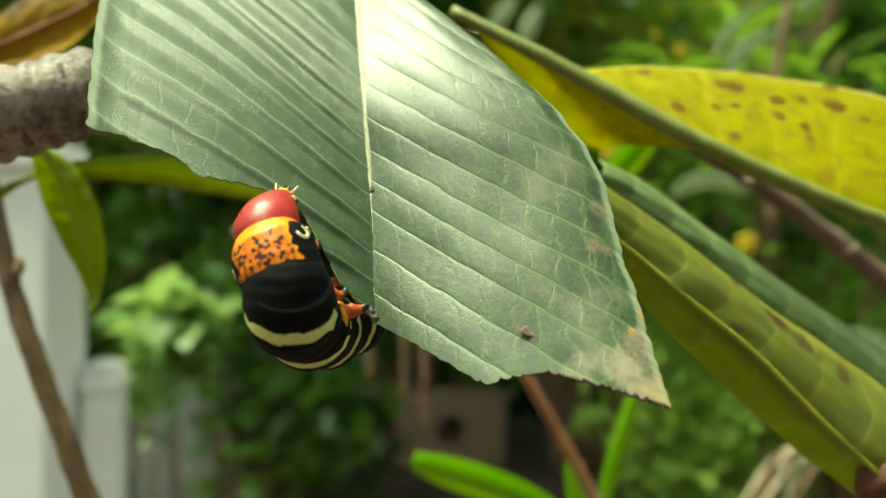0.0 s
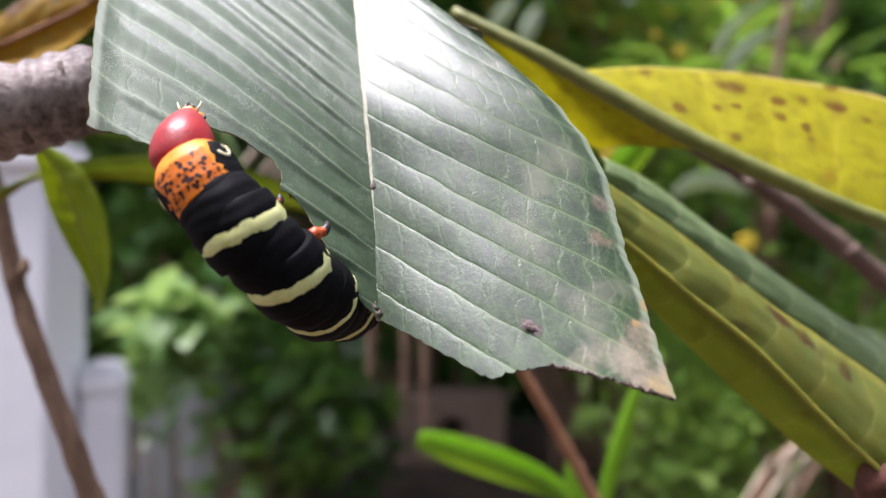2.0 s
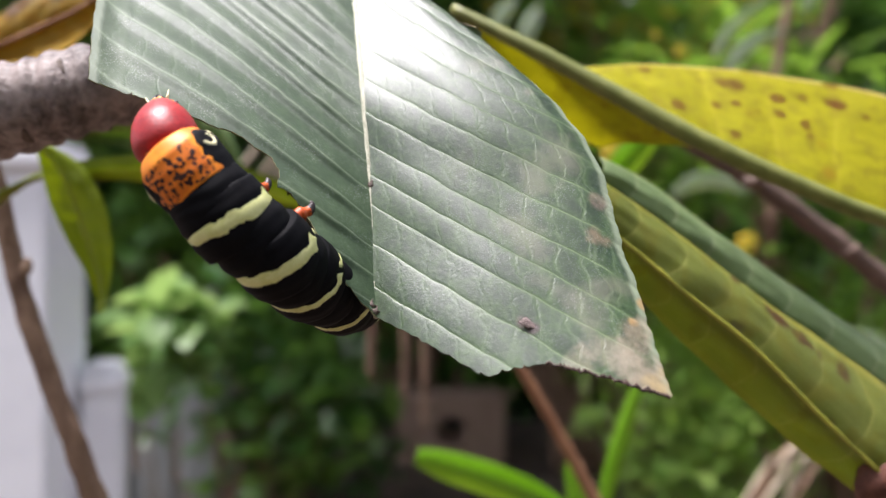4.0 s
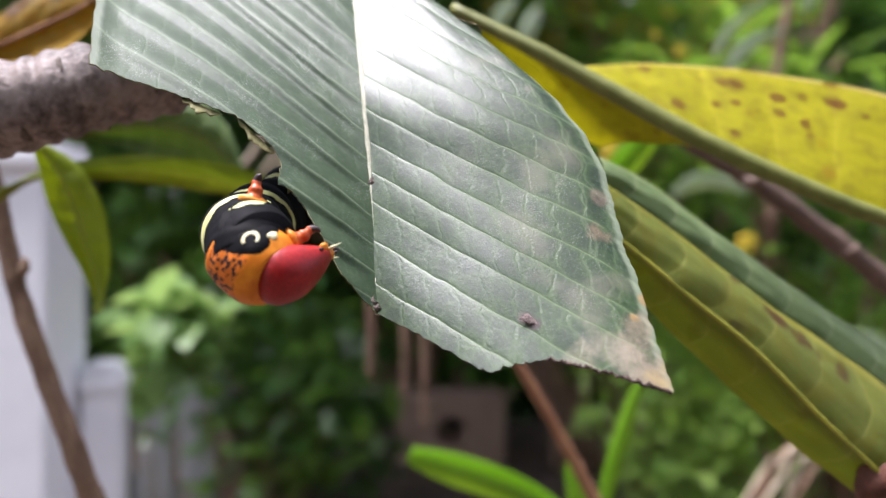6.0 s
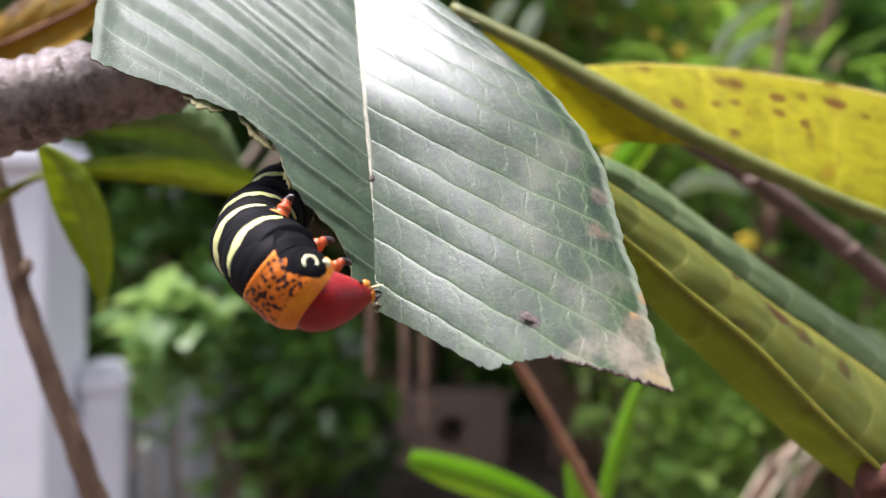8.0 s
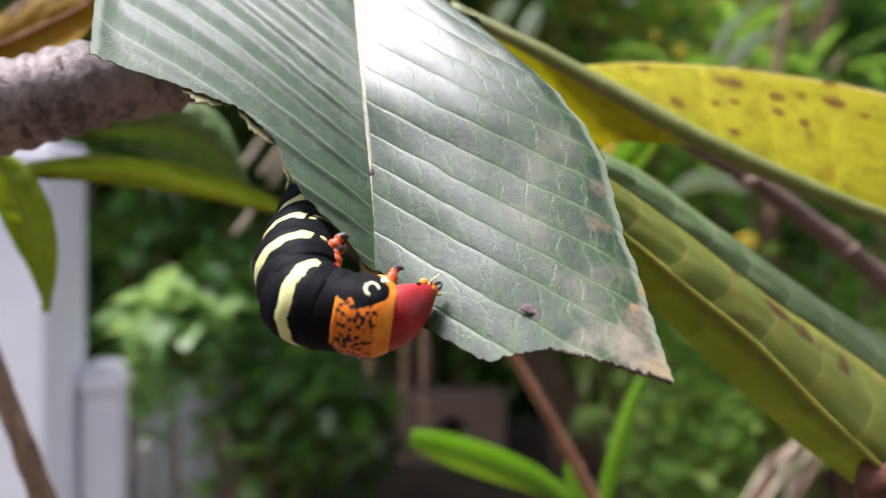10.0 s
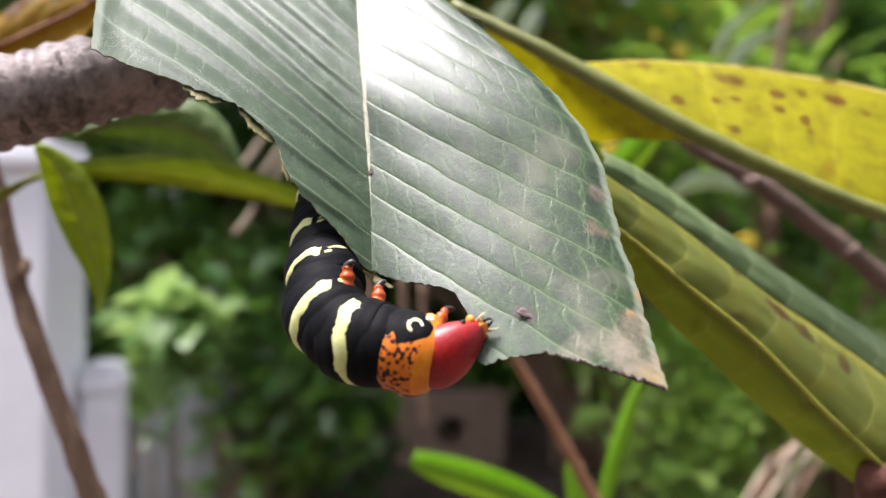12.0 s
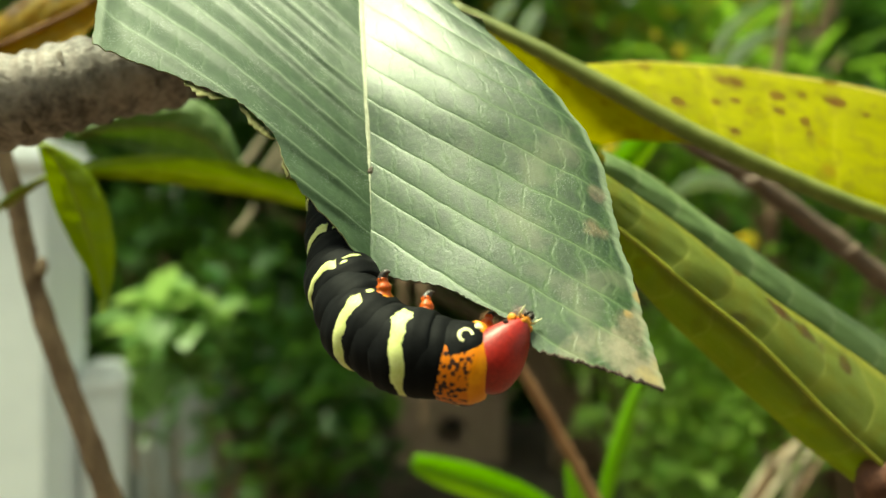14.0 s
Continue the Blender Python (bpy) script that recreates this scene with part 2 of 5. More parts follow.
YELLOW = blade_material("leaf_yellow", (0.37, 0.35, 0.003), (0.5, 0.47, 0.004), (0.56, 0.5, 0.02), 0.6, 0.5, (0.74, 0.71, 0.004), net=0.1, stain=YELLOW_MARKS, spots=((0.14, 0.035, 0.005), 170, 0.5), vein_wide=0.05, rim=(0.7, 0.5, 0.22), gloss=0.3)
OLIVE_MARKS += marks((0.0288, 0.1660, 0.7087), [(0.0828, 0.1724, 0.6775), (0.0848, 0.1726, 0.6760), (0.0902, 0.1730, 0.6716)], 0.002, (0.09, 0.03, 0.012), 0.9)
OLIVE_MARKS += marks((0.0288, 0.1660, 0.7087), [(0.0790, 0.1677, 0.6662), (0.0850, 0.1683, 0.6604), (0.0885, 0.1688, 0.6573), (0.0925, 0.1693, 0.6537), (0.0970, 0.1699, 0.6495)], 0.0019, (0.07, 0.03, 0.012), 0.85)
OLIVE = blade_material("leaf_olive", (0.165, 0.195, 0.03), (0.24, 0.27, 0.05), (0.4, 0.4, 0.09), 0.55, 0.45, (0.52, 0.58, 0.05), net=0.1, stain=OLIVE_MARKS, spots=((0.1, 0.045, 0.012), 130, 0.35), vein_wide=0.04, rim=(0.5, 0.42, 0.06), rim_wide=0.3)
UPPER = blade_material("leaf_upper", (0.1, 0.17, 0.045), (0.15, 0.23, 0.07), (0.24, 0.32, 0.12), 0.5, 0.3, (0.4, 0.55, 0.08), net=0.1, vein_wide=0.08)
# lighter copy of UPPER, with sunlight put into its colours
SUNLIT_UPPER = blade_material("leaf_upper_sunlit", (0.15, 0.22, 0.09), (0.22, 0.3, 0.13), (0.34, 0.4, 0.2), 0.5, 0.3, (0.5, 0.65, 0.14), net=0.12, vein_wide=0.06, rim=(0.45, 0.42, 0.14))
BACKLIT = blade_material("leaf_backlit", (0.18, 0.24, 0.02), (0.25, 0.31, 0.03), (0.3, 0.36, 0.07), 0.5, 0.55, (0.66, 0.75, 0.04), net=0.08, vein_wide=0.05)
FRESH = blade_material("leaf_fresh", (0.12, 0.16, 0.014), (0.17, 0.21, 0.024), (0.24, 0.28, 0.06), 0.5, 0.45, (0.46, 0.55, 0.03), net=0.08, vein_wide=0.05)
BRONZE = blade_material("leaf_bronze", (0.3, 0.17, 0.005), (0.46, 0.3, 0.01), (0.4, 0.28, 0.03), 0.7, 0.5, (0.7, 0.42, 0.006), net=0.1, spots=((0.06, 0.02, 0.006), 90, 0.8), vein_wide=0.05)
RIB_YELLOW = plain("rib_yellow", (0.24, 0.25, 0.02), (0.36, 0.34, 0.035), 200, 0.5, 0.3, 0.0003)
RIB_OLIVE = plain("rib_olive", (0.13, 0.15, 0.025), (0.21, 0.22, 0.05), 200, 0.5, 0.3, 0.0003)
BARK = plain("bark", (0.06, 0.042, 0.034), (0.37, 0.3, 0.27), 90, 0.6, 0.4, 0.0012, 0.4)
SCAR = plain("leaf_scar_bark", (0.09, 0.065, 0.05), (0.22, 0.17, 0.14), 300, 0.8, 0.8, 0.0006, 0.5)
TWIG = plain("twig_bark", (0.11, 0.06, 0.035), (0.24, 0.15, 0.09), 160, 0.75, 0.7, 0.0006, 0.5, (1, 1, 0.3))
RUST = plain("rust_twig", (0.24, 0.1, 0.045), (0.38, 0.19, 0.09), 160, 0.6, 0.5, 0.0004, 0.5, (1, 1, 0.3))
PINK_BARK = plain("pinkish_bark", (0.07, 0.042, 0.03), (0.18, 0.115, 0.085), 80, 0.7, 0.6, 0.0008, 0.5)
STRAW = plain("straw", (0.26, 0.2, 0.13), (0.5, 0.42, 0.3), 90, 0.7, 0.5, 0.0006, 0.5)
VINYL = plain("white_vinyl", (0.84, 0.84, 0.86), (0.91, 0.91, 0.92), 6, 0.45, 0.08, 0.0005)
# dim grey in place of white: the boards' shade is in this colour
SHADE_GREY = plain("shade_grey_boards", (0.16, 0.17, 0.16), (0.32, 0.33, 0.32), 9, 0.8, 0.5, 0.002, 0.5, (1, 1, 0.2))
# whitish base colour paints the sky's sheen on green blades
SKY_SHEEN = plain("sky_sheen_strap", (0.38, 0.45, 0.3), (0.52, 0.58, 0.44), 30, 0.25, 0.15, 0.0004, 0.35, through_share=0.3, through_tint=(0.5, 0.7, 0.2))
SOIL = plain("soil", (0.035, 0.024, 0.018), (0.12, 0.08, 0.055), 9, 0.95, 0.9, 0.012, 0.5)
BLOCK = plain("weathered_block", (0.27, 0.165, 0.115), (0.44, 0.3, 0.215), 22, 0.9, 0.8, 0.004, 0.5)
STALK = plain("green_stalk", (0.2, 0.36, 0.03), (0.3, 0.46, 0.06), 60, 0.45, 0.2, 0.0004, 0.35, (1, 1, 0.2), 0.25)
PETAL = plain("yellow_petal", (0.7, 0.5, 0.02), (0.85, 0.65, 0.04), 150, 0.5, 0.2, 0.0003, through_share=0.3)
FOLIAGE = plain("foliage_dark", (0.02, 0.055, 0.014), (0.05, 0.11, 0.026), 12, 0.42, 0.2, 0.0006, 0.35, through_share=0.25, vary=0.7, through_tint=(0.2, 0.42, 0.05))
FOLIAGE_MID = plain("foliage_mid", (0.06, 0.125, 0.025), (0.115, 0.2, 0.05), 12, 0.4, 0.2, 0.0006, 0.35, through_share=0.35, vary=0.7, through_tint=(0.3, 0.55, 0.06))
# green leaves made paler, so part of the sun's brightness is in the colour
FOLIAGE_SUNLIT = plain("foliage_sunlit", (0.12, 0.24, 0.06), (0.22, 0.36, 0.12), 14, 0.42, 0.2, 0.0006, 0.35, through_share=0.35, vary=0.5, through_tint=(0.45, 0.65, 0.18))
FOLIAGE_WARM = plain("foliage_warm", (0.2, 0.19, 0.02), (0.36, 0.3, 0.04), 14, 0.45, 0.2, 0.0006, 0.35, through_share=0.35, vary=0.6, through_tint=(0.7, 0.55, 0.06))
FERN = plain("feathery_green", (0.2, 0.34, 0.06), (0.34, 0.48, 0.11), 14, 0.5, 0.2, 0.0006, 0.35, through_share=0.4, vary=0.5, through_tint=(0.42, 0.68, 0.08))
LUSH = plain("lush_blade", (0.14, 0.3, 0.013), (0.23, 0.42, 0.026), 40, 0.4, 0.2, 0.0004, 0.35, through_share=0.45, through_tint=(0.5, 0.8, 0.03))
STRAPPY = plain("strap_green", (0.034, 0.085, 0.013), (0.078, 0.15, 0.028), 14, 0.33, 0.2, 0.0006, 0.35, through_share=0.35, vary=0.6, through_tint=(0.35, 0.6, 0.06))
VELVET = plain("black_skin", (0.0025, 0.0025, 0.003), (0.006, 0.006, 0.007), 500, 0.62, 0.35, 0.00012, 0.6)
VELVET.node_tree.nodes["Principled BSDF"].inputs["Specular IOR Level"].default_value = 0.08
LIME = plain("pale_yellow_skin", (0.6, 0.62, 0.2), (0.74, 0.74, 0.34), 400, 0.5, 0.4, 0.0001, 0.5)
CREAM = plain("cream_skin", (0.75, 0.68, 0.36), (0.85, 0.8, 0.5), 400, 0.5, 0.3, 0.0001)
ORANGE = plain("orange_skin", (0.78, 0.24, 0.015), (0.9, 0.36, 0.035), 350, 0.42, 0.4, 0.00012, 0.5)
LEG_ORANGE = plain("leg_orange", (0.42, 0.05, 0.005), (0.66, 0.13, 0.01), 500, 0.4, 0.5, 0.0001, 0.5)
RED = plain("red_skin", (0.24, 0.006, 0.006), (0.4, 0.012, 0.01), 260, 0.4, 0.4, 0.00012, 0.6)
DARK = plain("dark_claw", (0.015, 0.01, 0.01), (0.05, 0.03, 0.025), 600, 0.4, 0.3, 0.0001)


# ---- building tools ----
def mesh_of(name, verts, faces, material, smooth=True):
    me = bpy.data.meshes.new(name)
    me.from_pydata([tuple(v) for v in verts], [], faces)
    me.materials.append(material)
    if smooth:
        me.polygons.foreach_set("use_smooth", [True] * len(me.polygons))
    me.update()
    return me


def part(name, shape, material, parent=None, label="", at=None, smooth=True):
    """Links one mesh, given as (verts, faces), under a thing or a part."""
    ob = new(name, mesh_of(name, *shape, material, smooth))
    ob.parent = parent
    if at is not None:
        ob.matrix_basis = at
    return tagged(ob, label)


def thing(name, place, label, category, group="", kind=""):
    ob = new(name)
    ob.empty_display_size = 0.005
    ob.location = place
    return tagged(ob, label, category, group, kind)


def spline(points, count):
    """Points evenly spread in parameter on a smooth curve through the given ones."""
    p = np.array(points, float)
    p = np.vstack([2 * p[0] - p[1], p, 2 * p[-1] - p[-2]])
    out = []
    for t in np.linspace(0, len(points) - 1, count):
        i = min(int(t), len(points) - 2)
        f = t - i
        a, b, c, d = p[i:i + 4]
        out.append(0.5 * (2 * b + (c - a) * f + (2 * a - 5 * b + 4 * c - d) * f * f + (3 * b - a - 3 * c + d) * f ** 3))
    return np.array(out)


def tube(points, radii, sides=10, rough=0.0, origin=(0, 0, 0)):
    """A round stem along points; radii are read along it."""
    pts = np.array(points, float) - np.array(origin)
    n = len(pts)
    rad = np.interp(np.linspace(0, 1, n), np.linspace(0, 1, len(radii)), radii)
    verts, faces = [], []
    side = None
    for i in range(n):
        t = Vector(pts[min(i + 1, n - 1)] - pts[max(i - 1, 0)]).normalized()
        if side is None:
            side = t.orthogonal().normalized()
        side = (side - t * side.dot(t)).normalized()
        up = t.cross(side)
        for k in range(sides):
            a = 2 * math.pi * k / sides
            r = rad[i] * (1 + rough * noise.noise(Vector(pts[i]) * (0.6 / rad[i]) + Vector((math.cos(a), math.sin(a), 0))))
            verts.append(Vector(pts[i]) + (side * math.cos(a) + up * math.sin(a)) * r)
    for i in range(n - 1):
        for k in range(sides):
            a, b = i * sides + k, i * sides + (k + 1) % sides
            faces.append((a, b, b + sides, a + sides))
    faces.append(tuple(range(sides))[::-1])
    faces.append(tuple(range((n - 1) * sides, n * sides)))
    return verts, faces


def joined(shapes):
    verts, faces = [], []
    for v, f in shapes:
        base = len(verts)
        verts += [Vector(p) for p in v]
        faces += [tuple(i + base for i in q) for q in f]
    return verts, faces


def put(shape, m):
    return [m @ Vector(v) for v in shape[0]], shape[1]


def box_shape(x, y, z, bevel):
    bm = bmesh.new()
    bmesh.ops.create_cube(bm, size=1)
    for v in bm.verts:
        v.co = Vector((v.co.x * x, v.co.y * y, (v.co.z + 0.5) * z))
    bmesh.ops.bevel(bm, geom=bm.edges[:], offset=bevel, segments=2, affect="EDGES")
    out = [v.co.copy() for v in bm.verts], [tuple(v.index for v in f.verts) for f in bm.faces]
    bm.free()
    return out


def ball(rx, ry, rz, rings=14, sides=20, bend=None):
    """An egg about the y axis; bend(share, angle) gives a factor on the radius."""
    verts, faces = [Vector((0, -ry, 0))], []
    for i in range(1, rings):
        f = math.pi * i / rings
        for k in range(sides):
            a = 2 * math.pi * k / sides
            g = bend(i / rings, a) if bend else 1
            verts.append(Vector((rx * math.sin(f) * math.cos(a) * g, -ry * math.cos(f), rz * math.sin(f) * math.sin(a) * g)))
    verts.append(Vector((0, ry, 0)))
    last = len(verts) - 1
    for k in range(sides):
        faces.append((0, 1 + k, 1 + (k + 1) % sides))
        faces.append((last, 1 + (rings - 2) * sides + (k + 1) % sides, 1 + (rings - 2) * sides + k))
    for i in range(rings - 2):
        for k in range(sides):
            a, b = 1 + i * sides + k, 1 + i * sides + (k + 1) % sides
            faces.append((a, a + sides, b + sides, b))
    return verts, faces


def layered(grid_v, normals, quads, uv, thick, material, name, origin=(0, 0, 0), rim=None):
    """A blade of real thickness: the upper sheet, the lower sheet and the cut edge between them, with the smooth normals of the whole blade."""
    used = sorted({i for q in quads for i in q})
    where = {old: k for k, old in enumerate(used)}
    o = np.array(origin)
    n = len(used)
    top = grid_v[used] + normals[used] * thick / 2 - o
    low = grid_v[used] - normals[used] * thick / 2 - o
    faces = [tuple(where[i] for i in q) for q in quads]
    border = {}
    for q in faces:
        for a, b in zip(q, q[1:] + q[:1]):
            border[(a, b)] = border.get((a, b), 0) + 1
    walls = [(b, a, a + n, b + n) for a, b in border if (b, a) not in border]
    under = [tuple(i + n for i in q[::-1]) for q in faces]
    me = bpy.data.meshes.new(name)
    me.from_pydata(np.vstack([top, low]).tolist(), [], faces + under + walls)
    me.materials.append(material)
    if rim:
        me.materials.append(rim)
        me.polygons.foreach_set("material_index", [0] * (2 * len(faces)) + [1] * len(walls))
    layer = me.uv_layers.new(name="lay")
    idx = np.empty(len(me.loops), int)
    me.loops.foreach_get("vertex_index", idx)
    flat = uv[np.array(used)[idx % n]]
    layer.data.foreach_set("uv", flat.ravel())
    me.polygons.foreach_set("use_smooth", [True] * len(me.polygons))
    nn = normals[np.array(used)[idx % n]] * np.where(idx < n, 1.0, -1.0)[:, None]
    me.normals_split_custom_set(nn.tolist())
    me.update()
    return me


class Blade:
    """Half a leaf: a sheet between a midrib curve and a margin curve, pillowed between its side veins."""

    def __init__(self, rib, margin, along, across, veins, pillow, sag=0.0, curl=0.0, wave=0.0, seed=0, bow=0.0, ragged=0.0, steps=False, sweep=0.0):
        a, b = spline(rib, along), spline(margin, along)
        b = b + (b - a) / np.maximum(np.linalg.norm(b - a, axis=1, keepdims=True), 1e-9) * np.array([ragged * (noise.noise(Vector((i * 0.11, seed, 7))) + 0.5 * noise.noise(Vector((i * 0.35, seed, 2)))) for i in range(along)])[:, None]
        w = np.linspace(0, 1, across)[None, :, None]
        mid, end = a[:, None, :], b[:, None, :]
        s = np.linspace(0, 1, along)[:, None]
        shift = bow * np.sin(np.pi * w[..., 0]) * np.ones_like(s)
        v = mid + (end - mid) * w
        if bow:
            step = np.gradient(a, axis=0) * (along - 1)
            v = v + step[:, None, :] * shift[..., None]
        flat_n = self.normal_of(v)
        knots = np.linspace(0, 1, len(veins)) if not isinstance(veins[0], tuple) else np.array([k for k, _ in veins])
        marks = np.array([v if not isinstance(v, tuple) else v[1] for v in veins], float)
        u = np.interp(s - sweep * w[..., 0], knots, marks)
        ww = w[..., 0] * np.ones_like(s)
        part_way = u - np.floor(u)
        saw = np.where(part_way < 0.3, 1 - part_way / 0.3, (part_way - 0.3) / 0.7)
        profile = saw * saw * (3 - 2 * saw) if steps else np.abs(np.sin(np.pi * u)) ** 0.8
        rise = pillow * profile * np.clip(ww * 8, 0, 1) * np.clip((1 - ww) * 9, 0, 1)
        rise += sag * np.sin(np.pi * ww) + curl * np.clip((ww - 0.86) / 0.14, 0, 1) ** 2
        bumps = np.array([[noise.noise(Vector((i * 9.0 / along + seed, j * 4.0 / across, seed))) for j in range(across)] for i in range(along)])
        v = v + flat_n * (rise + wave * bumps)[..., None]
        self.shape, self.v = (along, across), v
        self.n = self.normal_of(v)
        self.uv = np.stack([u, ww], -1)

    @staticmethod
    def normal_of(v):
        n = np.cross(np.gradient(v, axis=0), np.gradient(v, axis=1))
        return n / np.maximum(np.linalg.norm(n, axis=-1, keepdims=True), 1e-12)

    def flip(self):
        self.n = -self.n
        return self

    def quads(self, flipped=False):
        a, c = self.shape
        out = []
        for i in range(a - 1):
            for j in range(c - 1):
                k = i * c + j
                q = (k, k + 1, k + c + 1, k + c)
                out.append(q[::-1] if flipped else q)
        return out

    def flat(self):
        return self.v.reshape(-1, 3), self.n.reshape(-1, 3), self.uv.reshape(-1, 2)


def facing(blade):
    """Turns the blade's upper side towards the open side, where the light and the lens are."""
    mean = blade.n.reshape(-1, 3).mean(0)
    turned = mean @ np.array((0, -1, 0.3)) < 0
    if turned:
        blade.flip()
    i, j = blade.shape[0] // 2, blade.shape[1] // 2
    face_n = np.cross(blade.v[i, j + 1] - blade.v[i, j], blade.v[i + 1, j] - blade.v[i, j])
    return blade, face_n @ blade.n[i, j] < 0


def whole_leaf(name, rib, margins, materials, rib_material, rib_width, label, category="leaf", veins=(0, 12), pillow=0.0004, thick=0.0004, sag=0.002, group="", bow=0.0):
    base = Vector(rib[0])
    leaf = thing(name, base, label, category, group)
    for k, margin in enumerate(margins):
        half, flipped = facing(Blade(rib, margin, 60, 22, veins, pillow, sag, wave=0.0006, seed=k + len(rib), bow=bow))
        me = layered(*half.flat()[:2], half.quads(flipped), half.flat()[2], thick, materials[k % len(materials)], "blade", base)
        ob = new("blade", me)
        ob.parent = leaf
    part("midrib", tube(spline(rib, 40), rib_width, 10, 0.1, base), rib_material, leaf, "raised paler midrib")
    return leaf


# ---- the eaten leaf ----
CRUST = plain("old_crust", (0.035, 0.016, 0.012), (0.36, 0.28, 0.25), 1900, 0.8, 0.9, 0.0002, 0.6)
SCAB = plain("scab_crust", (0.03, 0.016, 0.012), (0.12, 0.075, 0.055), 1500, 0.8, 0.8, 0.0002, 0.5)
LEAF_RIB_LINE = [(-0.0298, 0.2198, 0.8329), (-0.0275, 0.2147, 0.8124), (-0.0245, 0.2004, 0.7887), (-0.0202, 0.1751, 0.7633), (-0.0171, 0.1571, 0.7441), (-0.0149, 0.1464, 0.7292), (-0.0136, 0.1409, 0.7167), (-0.0125, 0.1354, 0.7051), (-0.0117, 0.1299, 0.6944), (-0.0106, 0.1243, 0.6845), (-0.0098, 0.1187, 0.6756)]
LEAF_SIDE_A = [(-0.0302, 0.2205, 0.8357), (-0.0423, 0.2176, 0.8348), (-0.0571, 0.2128, 0.8295), (-0.0691, 0.2067, 0.8181), (-0.0766, 0.2004, 0.8035), (-0.0778, 0.1856, 0.7828), (-0.0708, 0.1605, 0.7598), (-0.0633, 0.1390, 0.7395), (-0.0579, 0.1247, 0.7217), (-0.0549, 0.1176, 0.7083), (-0.0517, 0.1108, 0.6968)]
LEAF_SIDE_B = [(-0.0294, 0.2207, 0.8359), (-0.0179, 0.2099, 0.7976), (-0.0035, 0.1638, 0.7520), (0.0096, 0.1511, 0.7393), (0.0208, 0.1406, 0.7260), (0.0274, 0.1339, 0.7139), (0.0293, 0.1269, 0.7010), (0.0316, 0.1189, 0.6883), (0.0330, 0.1109, 0.6771), (0.0338, 0.1040, 0.6687), (0.0337, 0.0981, 0.6625)]
# the chewed edge as the clip begins, and as it ends: across, height
EDGE_BEGIN = [(-0.0613, 0.7196), (-0.0574, 0.7192), (-0.0525, 0.7186), (-0.0470, 0.7164), (-0.0427, 0.7147), (-0.0394, 0.7118), (-0.0347, 0.7110), (-0.0257, 0.7089), (-0.0210, 0.7020), (-0.0174, 0.6954), (-0.0135, 0.6903), (-0.0111, 0.6878),
              (-0.0040, 0.6847), (0.0014, 0.6819), (0.0066, 0.6796), (0.0105, 0.6809), (0.0153, 0.6815), (0.0234, 0.6798), (0.0287, 0.6781), (0.0327, 0.6769), (0.0408, 0.6748)]
EDGE_END = [(-0.0649, 0.7307), (-0.0600, 0.7304), (-0.0535, 0.7281), (-0.0444, 0.7250), (-0.0356, 0.7217), (-0.0292, 0.7165), (-0.0266, 0.7109), (-0.0237, 0.7064), (-0.0177, 0.7003), (-0.0126, 0.6936),
            (-0.0077, 0.6920), (0.0006, 0.6908), (0.0080, 0.6876), (0.0127, 0.6848), (0.0147, 0.6820), (0.0153, 0.6815)]


def edge_height(line, x, ragged):
    xs, zs = zip(*line)
    wob = np.array([noise.noise(Vector((v * 420, ragged, 0))) * 0.0003 + noise.noise(Vector((v * 1300, ragged, 3))) * 0.0004 + noise.noise(Vector((v * 3100, ragged, 8))) * 0.0005 for v in np.ravel(x)]).reshape(np.shape(x))
    return np.interp(x, xs, zs) + wob


def bite_time(x, f):
    """When the caterpillar takes the bit at x (across) and share f of the way up the strip."""
    if x > -0.0114:
        return float(np.interp(x, (-0.0114, -0.0033, 0.0015, 0.008, 0.0111, 0.0159), (8.7, 10.3, 11.2, 12.5, 13.35, 13.9)))
    if x > -0.0275:
        return float(np.interp(x, (-0.0275, -0.018, -0.0114), (5.8, 7.4, 8.7)))
    if f > 0.75:
        return float(np.interp(x, (-0.061, -0.0275), (3.7, 5.6)))
    return float(np.interp(x, (-0.061, -0.0525, -0.052, -0.0275), (3.9, 3.4, 3.0, 0.15))) + 0.1 * f


